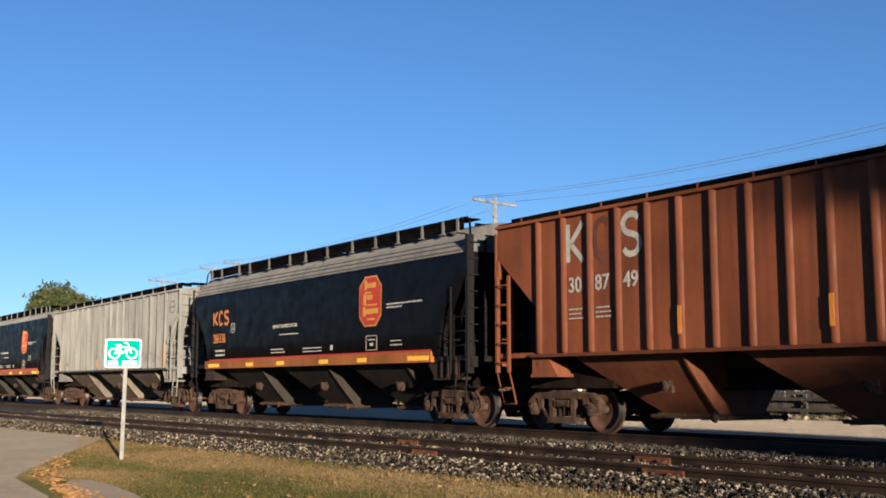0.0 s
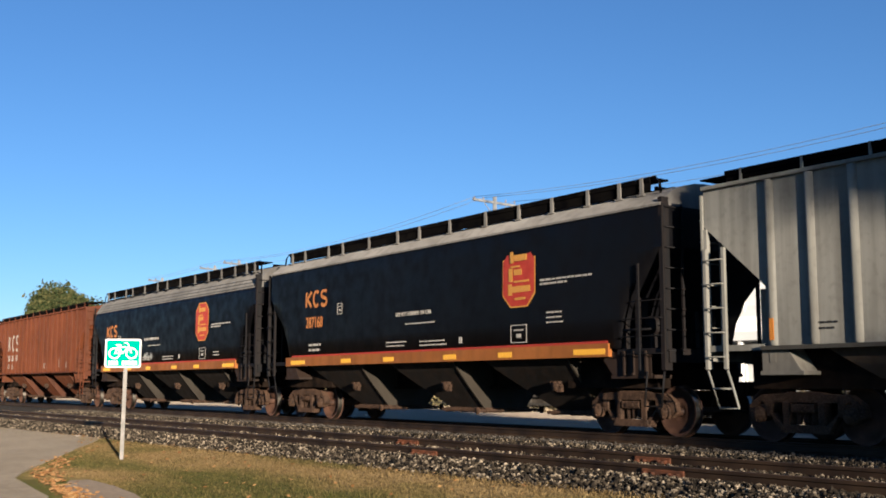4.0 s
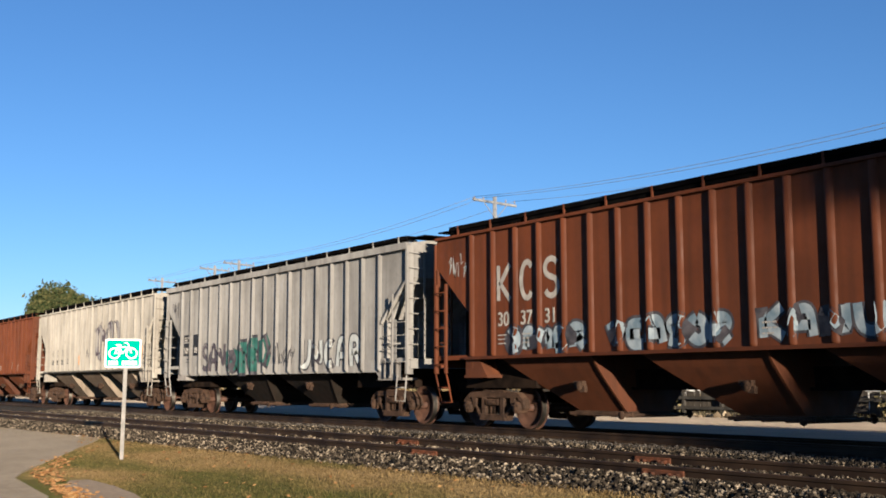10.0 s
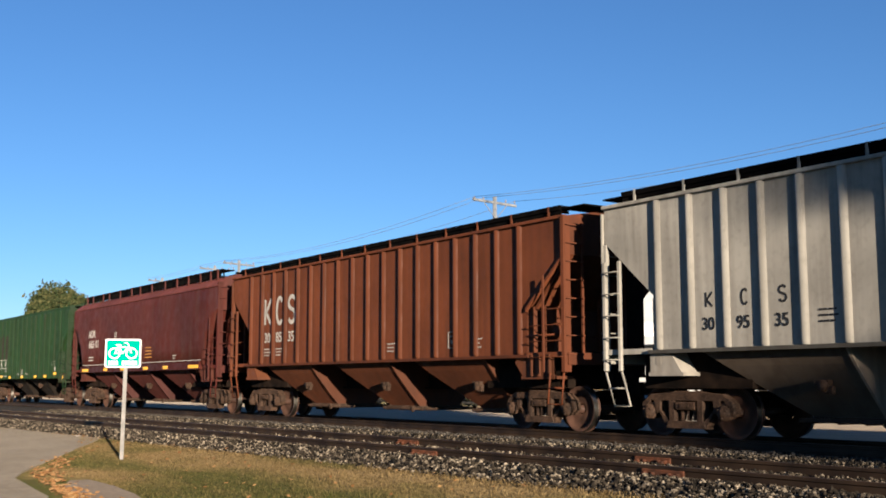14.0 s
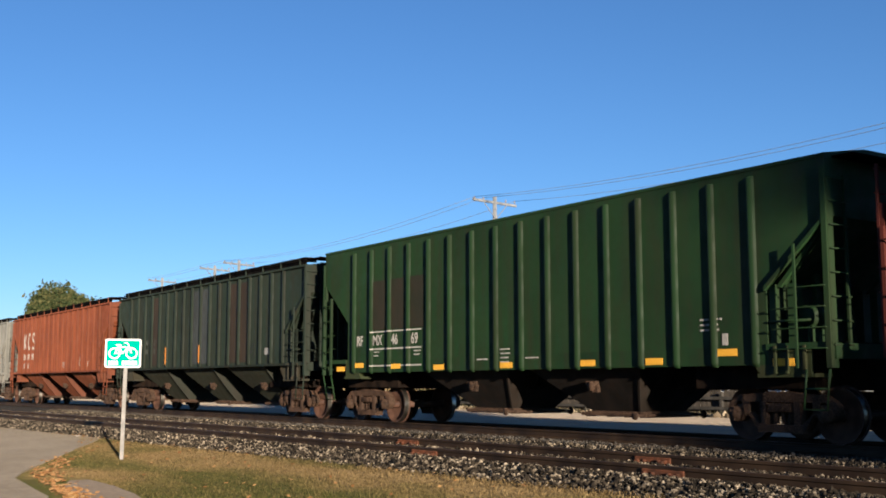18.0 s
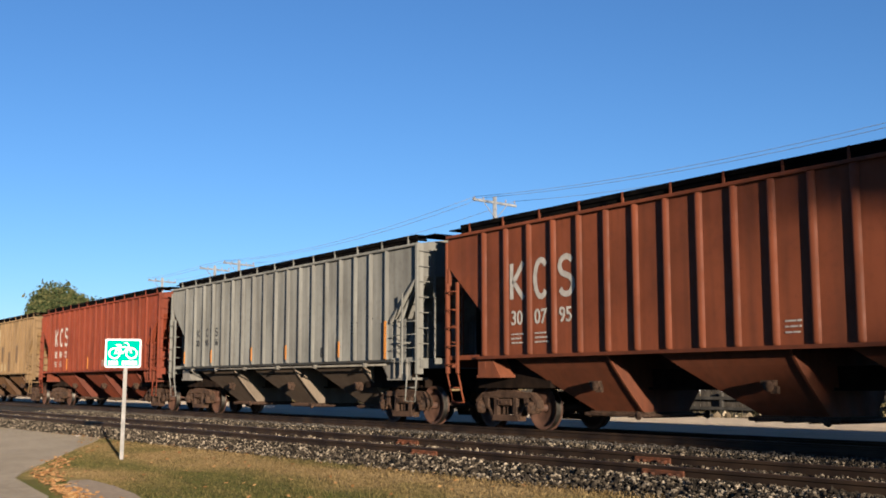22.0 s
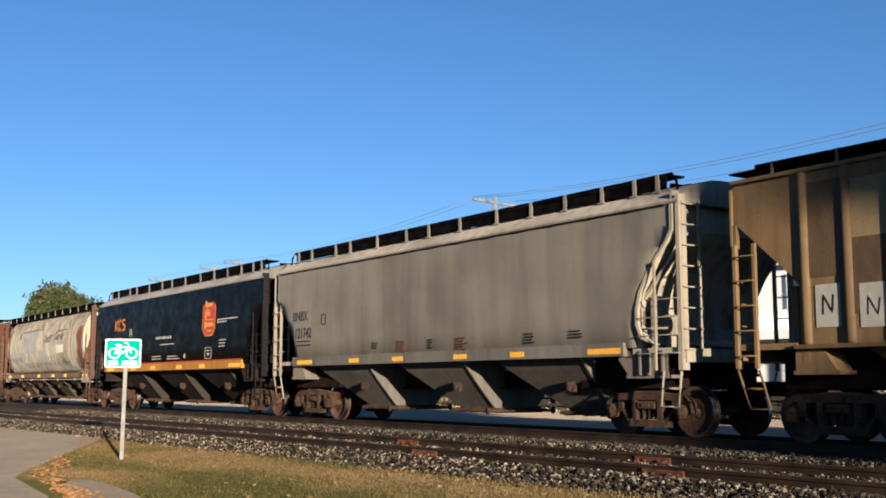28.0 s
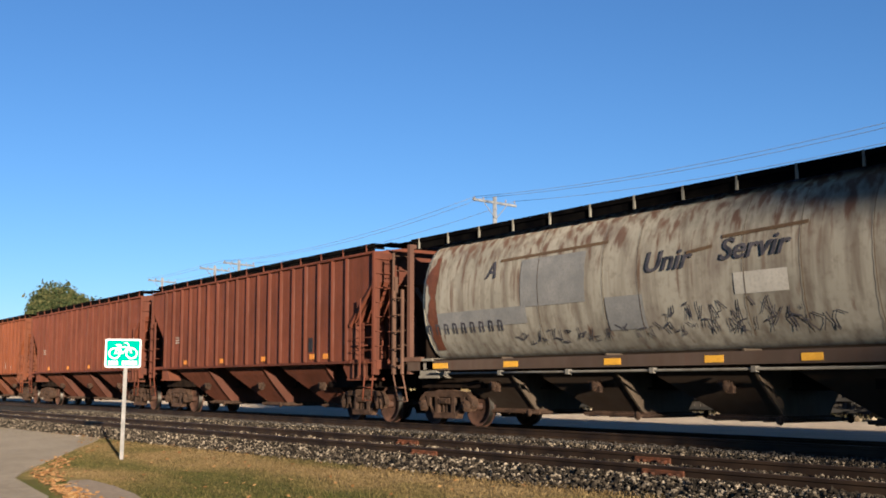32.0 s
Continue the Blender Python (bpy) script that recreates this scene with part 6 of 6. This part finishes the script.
# ---- the bicycle sign ----
def bike_sign():
    galv = two_tone("galvanised_steel", (0.15, 0.145, 0.135), (0.22, 0.21, 0.195), 6.0, 0.6, 0.2)
    green = two_tone("sign_green", (0.004, 0.27, 0.20), (0.006, 0.31, 0.235), 3.0, 0.85, spec=0.05)
    white = two_tone("sign_white", (0.62, 0.62, 0.60), (0.70, 0.70, 0.68), 3.0, 0.85, spec=0.05)
    base = pose(-18.05, 6.03, -0.29, 0, 0, 68)
    root = thing("bicycle_sign", None, "green bicycle sign on a thin steel post in the grass", "road sign", m=base)
    post = Build().prism([(-0.03, -0.02), (0.03, -0.02), (0.03, 0.02), (0.018, 0.02), (0.018, -0.005), (-0.018, -0.005), (-0.018, 0.02), (-0.03, 0.02)], -0.3, 1.95, "z")
    part("post", post.mesh("post", galv), root, "thin galvanised post", m=pose(0, 0.02, 0, 0, 0.6, 0))
    W, H, R = 0.288, 0.236, 0.035

    def plate(k):
        pts = []
        for cx, cz, a0 in ((W - R, H - R, 0), (-W + R, H - R, 90), (-W + R, -H + R, 180), (W - R, -H + R, 270)):
            for q in range(5):
                a = radians(a0 + 22.5 * q)
                pts.append((cx + (R - k * 0.5) * math.cos(a) + (-k if cx > 0 else k) * 0.5, cz + (R - k * 0.5) * math.sin(a) + (-k if cz > 0 else k) * 0.5))
        return pts
    face = part("plate", Build().prism(plate(0.0), -0.006, -0.002).mesh("plate", white), root, "white-edged sign plate", m=pose(-0.03, -0.01, 1.75))
    part("field", Build().prism(plate(0.026), -0.0085, -0.006).mesh("field", green), face, "green field")

    def line(points, t, name):
        b = Build()
        for (x0, z0), (x1, z1) in zip(points, points[1:]):
            dx, dz = x1 - x0, z1 - z0
            d = math.hypot(dx, dz)
            nx, nz = -dz / d * t / 2, dx / d * t / 2
            b.prism([(x0 + nx, z0 + nz), (x1 + nx, z1 + nz), (x1 - nx, z1 - nz), (x0 - nx, z0 - nz)], -0.0115, -0.0088)
        return part(name, b.mesh(name, white), face)
    for cx in (-0.135, 0.135):
        line([(cx + 0.085 * math.cos(a), 0.0 + 0.085 * math.sin(a)) for a in np.linspace(0, 2 * math.pi, 20)], 0.026, "wheel")
    line([(-0.135, 0.0), (-0.07, 0.10), (0.08, 0.10), (-0.01, 0.0), (-0.135, 0.0)], 0.021, "bicycle_frame")
    line([(-0.01, 0.0), (-0.08, 0.125)], 0.021, "bicycle_frame")
    line([(0.135, 0.0), (0.07, 0.165), (0.02, 0.175)], 0.022, "handlebar")
    line([(-0.12, 0.135), (-0.03, 0.135)], 0.024, "saddle")
    for x0, x1, count in ((-0.235, -0.075, 4), (-0.02, 0.23, 5)):
        pitch = (x1 - x0) / count
        for k in range(count):
            line([(x0 + k * pitch + 0.005, -0.157), (x0 + (k + 1) * pitch - 0.005, -0.157)], 0.07, "sign_wording")
    for z in (0.15, -0.15):
        part("bolt", Build().lathe([(0.0, -0.016), (0.012, -0.014), (0.012, -0.008)], 8, "y", (0, 0, z)).mesh("bolt", galv), face)


bike_sign()


# ---- poles, wires, tree, house, fence behind the tracks ----
POLEWOOD = two_tone("pole_wood", (0.115, 0.122, 0.132), (0.19, 0.198, 0.205), 2.0, 0.9)
WIRE = two_tone("wire", (0.10, 0.13, 0.18), (0.16, 0.19, 0.24), 2.0, 0.6)
PORCELAIN = two_tone("insulator", (0.12, 0.10, 0.09), (0.22, 0.20, 0.18), 6.0, 0.3)
POLES = [(-50.0, 38.0, 11.72), (-85.5, 38.0, 11.35), (-90.6, 38.0, 11.35), (-103.5, 38.0, 11.3), (-14.0, 38.0, 11.25)]


def pole(x, y, h, arm):
    root = thing("utility_pole", None, "weathered wooden utility pole with a crossarm", "utility pole", "poles along the far road", m=pose(x, y, ground_z(y)))
    b = Build()
    b.lathe([(0.0, -0.5), (0.17, -0.5), (0.15, 4.0), (0.12, h + 0.3), (0.0, h + 0.35)], 10, "z")
    part("shaft", b.mesh("shaft", POLEWOOD), root)
    part("crossarm", Build().box(-0.06, 0.06, -arm, arm, h - 0.08, h + 0.05).mesh("crossarm", POLEWOOD), root, m=pose(0, 0, 0) if arm < 1.2 else Matrix.Translation((0, 0, h)) @ pose(0, 0, 0, -2.2, 0, 0) @ Matrix.Translation((0, 0, -h)))
    for s in (-1, 1):
        part("arm_brace", Build().tube([(0.1, 0.0, h - 1.0), (0.08, s * 0.85, h - 0.06)], 0.025, 5).mesh("arm_brace", POLEWOOD), root)
    for y0 in (-arm + 0.1, -arm + 0.75, arm - 0.75, arm - 0.1):
        part("insulator", Build().lathe([(0.0, 0.0), (0.03, 0.0), (0.05, 0.08), (0.035, 0.1), (0.05, 0.15), (0.0, 0.19)], 8, "z", (0, y0, h + 0.05)).mesh("insulator", PORCELAIN), root)


for x, y, h in POLES:
    pole(x, y, h, 1.55 if x > -60 else 1.4)
ends_of = sorted(POLES)
for (x0, y0, h0), (x1, y1, h1) in zip(ends_of, ends_of[1:]):
    for dy in (-1.45, -0.8, 1.45):
        sag = 0.00055 * (x1 - x0) ** 2
        pts = [(x0 + (x1 - x0) * t, y0 + dy, ground_z(38) + 0.2 + h0 + (h1 - h0) * t - 4 * sag * t * (1 - t)) for t in np.linspace(0, 1, 13)]
        thing("overhead_wire", Build().tube(pts, 0.014, 4).mesh("overhead_wire", WIRE), "thin overhead wire strung between the poles", "wire", "overhead wires")

BARK = two_tone("bark", (0.07, 0.05, 0.035), (0.16, 0.12, 0.08), 4.0, 0.95)
FOLIAGE = island_material("tree_leaf", ((0.0, (0.013, 0.022, 0.008)), (0.5, (0.032, 0.040, 0.014)), (1.0, (0.075, 0.072, 0.028))), 0.8)


def tree(x, y, lobes, trunk_h, count, seed):
    """A trunk with limbs that reach into lobes of (dx, dy, z, radius, height), filled with leaf clumps."""
    rng = np.random.RandomState(seed)
    root = thing("tree", None, "broad leafy tree turning yellow-green", "tree", m=pose(x, y, ground_z(y)))
    b = Build()
    b.lathe([(0.42, -0.3), (0.32, 0.6), (0.26, trunk_h * 0.6), (0.2, trunk_h)], 10, "z")
    part("trunk", b.mesh("trunk", BARK), root)
    b = Build()
    v, f = [], []
    for dx, dy, z, r, h in lobes:
        part("limb", Build().tube([(0, 0, trunk_h * 0.8), (dx * 0.5, dy * 0.5, (trunk_h + z) / 2), (dx, dy, z)], 0.10, 6).mesh("limb", BARK), root)
        for _ in range(int(count * r * r)):
            d = rng.normal(0, 1, 3)
            d /= np.linalg.norm(d)
            q = rng.uniform(0.45, 1.0) ** 0.5 * (1 + 0.16 * math.sin(5 * d[0] + 3 * d[2]) + 0.08 * rng.normal())
            c = np.array((dx + d[0] * r * q, dy + d[1] * r * q, z + d[2] * h * q))
            for _ in range(5):
                o = c + rng.normal(0, 0.16, 3)
                s = rng.uniform(0.10, 0.2)
                u, w = rng.normal(0, 1, 3) * s * 0.7, rng.normal(0, 1, 3) * s * 0.5
                k = len(v)
                v += [tuple(o - u), tuple(o + w), tuple(o + u), tuple(o - w)]
                f.append((k, k + 1, k + 2, k + 3))
    me = bpy.data.meshes.new("crown")
    me.from_pydata(v, [], f)
    me.materials.append(FOLIAGE)
    part("crown", me, root)


tree(-125.3, 34.6, [(0, -0.6, 9.2, 2.9, 3.0), (0.2, -2.0, 8.4, 1.9, 2.4), (0.4, 1.4, 9.0, 2.0, 2.3), (-0.4, 3.2, 8.4, 1.8, 2.2), (0, 0.6, 7.0, 3.2, 2.0), (0.3, 4.6, 8.6, 1.0, 1.6)], 5.5, 330, 3)

# trees beside the siding towards the low sun; their long shade falls over the near end of the train
tree(34.1, 5.55, [(0, 0, 11.5, 3.3, 1.7), (-0.6, -0.9, 10.5, 2.1, 1.0), (0.8, 1.8, 11.8, 2.6, 1.9), (0.3, 0.6, 13.2, 2.4, 1.8)], 7.9, 190, 8)
tree(46.0, 2.35, [(0, 0, 8.3, 3.0, 1.4), (-0.8, -0.6, 8.0, 2.2, 1.0), (0.5, 1.6, 8.3, 2.4, 1.3)], 6.2, 190, 9)

SIDING_BOARD = two_tone("white_clapboard", (0.62, 0.62, 0.60), (0.72, 0.72, 0.70), 0.8, 0.6)
SHINGLE = two_tone("grey_shingles", (0.16, 0.15, 0.15), (0.26, 0.25, 0.24), 1.5, 0.9)
GLASS, _, _, gb = material("window_glass", 0.08)
gb.inputs["Base Color"].default_value = (0.03, 0.035, 0.045, 1)


def house(x0, x1, y0, y1, wall_h, ridge, label):
    gz = ground_z(y0)
    root = thing("house", None, label, "house", m=pose((x0 + x1) / 2, (y0 + y1) / 2, gz))
    w, d = (x1 - x0) / 2, (y1 - y0) / 2
    part("wall", Build().box(-w, w, -d, d, -0.2, wall_h).mesh("wall", SIDING_BOARD), root, "white wooden wall")
    board = Build().prism([(-0.03, 0.0), (0.0, 0.0), (0.0, 0.18), (-0.012, 0.18)], -w, w, "x").mesh("clapboard", SIDING_BOARD)
    for k in range(int(wall_h / 0.18)):
        part("clapboard", board, root, m=pose(0, -d, k * 0.18))
    part("roof", Build().prism([(-d - 0.4, wall_h), (d + 0.4, wall_h), (0, ridge)], -w - 0.3, w + 0.3, "x").mesh("roof", SHINGLE), root)
    part("gable", Build().prism([(-w + 12.4, wall_h), (w, wall_h), (w - 4.4, ridge - 0.6)] if w > 7 else [(-1.5, wall_h), (1.5, wall_h), (0, ridge - 0.4)], -d - 0.15, -d + 2.5).mesh("gable", SIDING_BOARD), root, "white front gable")
    part("porch_roof", Build().prism([(-d, 4.05), (-d - 1.8, 3.35), (-d - 1.8, 3.0), (-d, 3.0)], -w, w, "x").mesh("porch_roof", SIDING_BOARD), root, "white porch roof")
    for k in np.linspace(-w + 0.2, w - 0.2, 7):
        part("porch_post", Build().box(-0.08, 0.08, -0.08, 0.08, -0.2, 3.0).mesh("porch_post", SIDING_BOARD), root, m=pose(k, -d - 1.65, 0))
    for k in np.linspace(-w + 1.6, w - 1.6, 6):
        for z in (1.1, 4.35):
            win = part("window", Build().box(-0.48, 0.48, -0.04, 0.03, 0, 1.25).mesh("window", GLASS), root, "dark window", m=pose(k, -d - 0.03, z))
            for a, c, e, g in ((-0.56, -0.46, -0.06, 1.31), (0.46, 0.56, -0.06, 1.31), (-0.46, 0.46, 1.23, 1.31), (-0.46, 0.46, -0.06, 0.02), (-0.46, 0.46, 0.6, 0.65)):
                part("window_frame", Build().box(a, c, -0.07, 0.02, e, g).mesh("window_frame", SIDING_BOARD), win)


house(-39.0, -19.5, 36.0, 45.0, 6.0, 8.2, "white two-storey wooden house with a long porch")
FENCEWOOD = two_tone("fence_wood", (0.026, 0.024, 0.02), (0.048, 0.044, 0.038), 3.0, 0.9)
fence = thing("fence", None, "low grey wooden post fence behind the lot", "fence", m=pose(0, 34.0, ground_z(34)))
post_mesh = Build().box(-0.06, 0.06, -0.06, 0.06, -0.2, 0.95).mesh("fence_post", FENCEWOOD)
rail_mesh = Build().box(0.0, 2.0, -0.02, 0.02, -0.06, 0.06).mesh("fence_rail", FENCEWOOD)
for k in range(36):
    part("fence_post", post_mesh, fence, m=pose(-84 + 2 * k, 0, 0, random.uniform(-2, 2), random.uniform(-2, 2), 0))
    for z in (0.35, 0.75):
        part("fence_rail", rail_mesh, fence, m=pose(-84 + 2 * k, -0.085, z))
PLANKWOOD = two_tone("grey_planks", (0.0315, 0.0266, 0.021), (0.07, 0.0602, 0.0476), 2.0, 0.95)
plank_mesh = Build().box(-0.07, 0.07, -0.015, 0.015, -0.1, 1.08).mesh("plank", PLANKWOOD)
for k in range(210):
    part("plank", plank_mesh, fence, m=pose(-46 + 0.155 * k, 0.09 + random.uniform(-0.008, 0.008), random.uniform(-0.08, 0.03), 0, random.uniform(-1.5, 1.5), 0))
rng = np.random.RandomState(77)
n = 420
RUBBLE = island_material("tan_rubble", ((0.0, (0.06, 0.045, 0.028)), (0.6, (0.16, 0.125, 0.08)), (1.0, (0.28, 0.23, 0.155))), 0.9)
stones("rubble", rng.uniform(-62, -12, n), 33.0 + rng.normal(0, 0.22, n), np.full(n, ground_z(33) + 0.05), rng.uniform(0.06, 0.2, n), RUBBLE, "low row of tan rubble at the lot's edge")
WEED = island_material("dry_weed", ((0.0, (0.05, 0.045, 0.02)), (0.5, (0.11, 0.095, 0.045)), (1.0, (0.22, 0.18, 0.10))), 0.9)


def weeds(rng, n):
    x = rng.uniform(-86, -12, n)
    y = 33.6 + rng.normal(0, 0.5, n)
    return x, y, np.full(n, ground_z(33.6))


def bush(x, y, r, h, seed):
    """A low shrub: stems and many small leaves."""
    rng = np.random.RandomState(seed)
    root = thing("bush", None, "low dry olive bush beside the lot", "bush", "bushes behind the lot", m=pose(x, y, ground_z(y)))
    b = Build()
    for k in range(6):
        a = k * 1.05
        b.tube([(0, 0, -0.05), (0.3 * r * math.cos(a), 0.3 * r * math.sin(a), 0.4 * h), (0.7 * r * math.cos(a), 0.7 * r * math.sin(a), 0.85 * h)], 0.02, 5)
    part("stems", b.mesh("stems", BARK), root)
    v, f = [], []
    for _ in range(900):
        d = rng.normal(0, 1, 3)
        d /= np.linalg.norm(d)
        q = rng.uniform(0.3, 1.0) ** 0.4 * (1 + 0.2 * math.sin(4 * d[0] + 5 * d[1]))
        c = np.array((d[0] * r * q, d[1] * r * q, h * 0.45 + d[2] * h * 0.5 * q))
        u, w = rng.normal(0, 1, 3) * 0.06, rng.normal(0, 1, 3) * 0.04
        k = len(v)
        v += [tuple(c - u), tuple(c + w), tuple(c + u), tuple(c - w)]
        f.append((k, k + 1, k + 2, k + 3))
    me = bpy.data.meshes.new("foliage")
    me.from_pydata(v, [], f)
    me.materials.append(WEED)
    part("foliage", me, root)


blades("weeds", 7000, 41, weeds, 0.35, WEED, "dry weeds along the fence", "weeds")
for k in range(15):
    bush(-82 + 4.6 * k + random.uniform(-1, 1), 34.9 + random.uniform(-0.4, 0.8), random.uniform(0.8, 1.5), random.uniform(0.9, 1.6), k)


# ---- motion ----
def motions():
    for car, x0 in CARS:
        walk(car, [(t, pose(x0 + SPEED * t, TRACK_Y, 0)) for t in (0.0, 8.0, 16.0, 24.0, 32.0)])
    turn = math.degrees(SPEED / 30 / 0.457)
    for w, k in WHEELSETS:
        walk(w, [(f / 30, pose(k, 0, 0.457, 0, f * turn, 0)) for f in range(0, 961, 2)])


motions()
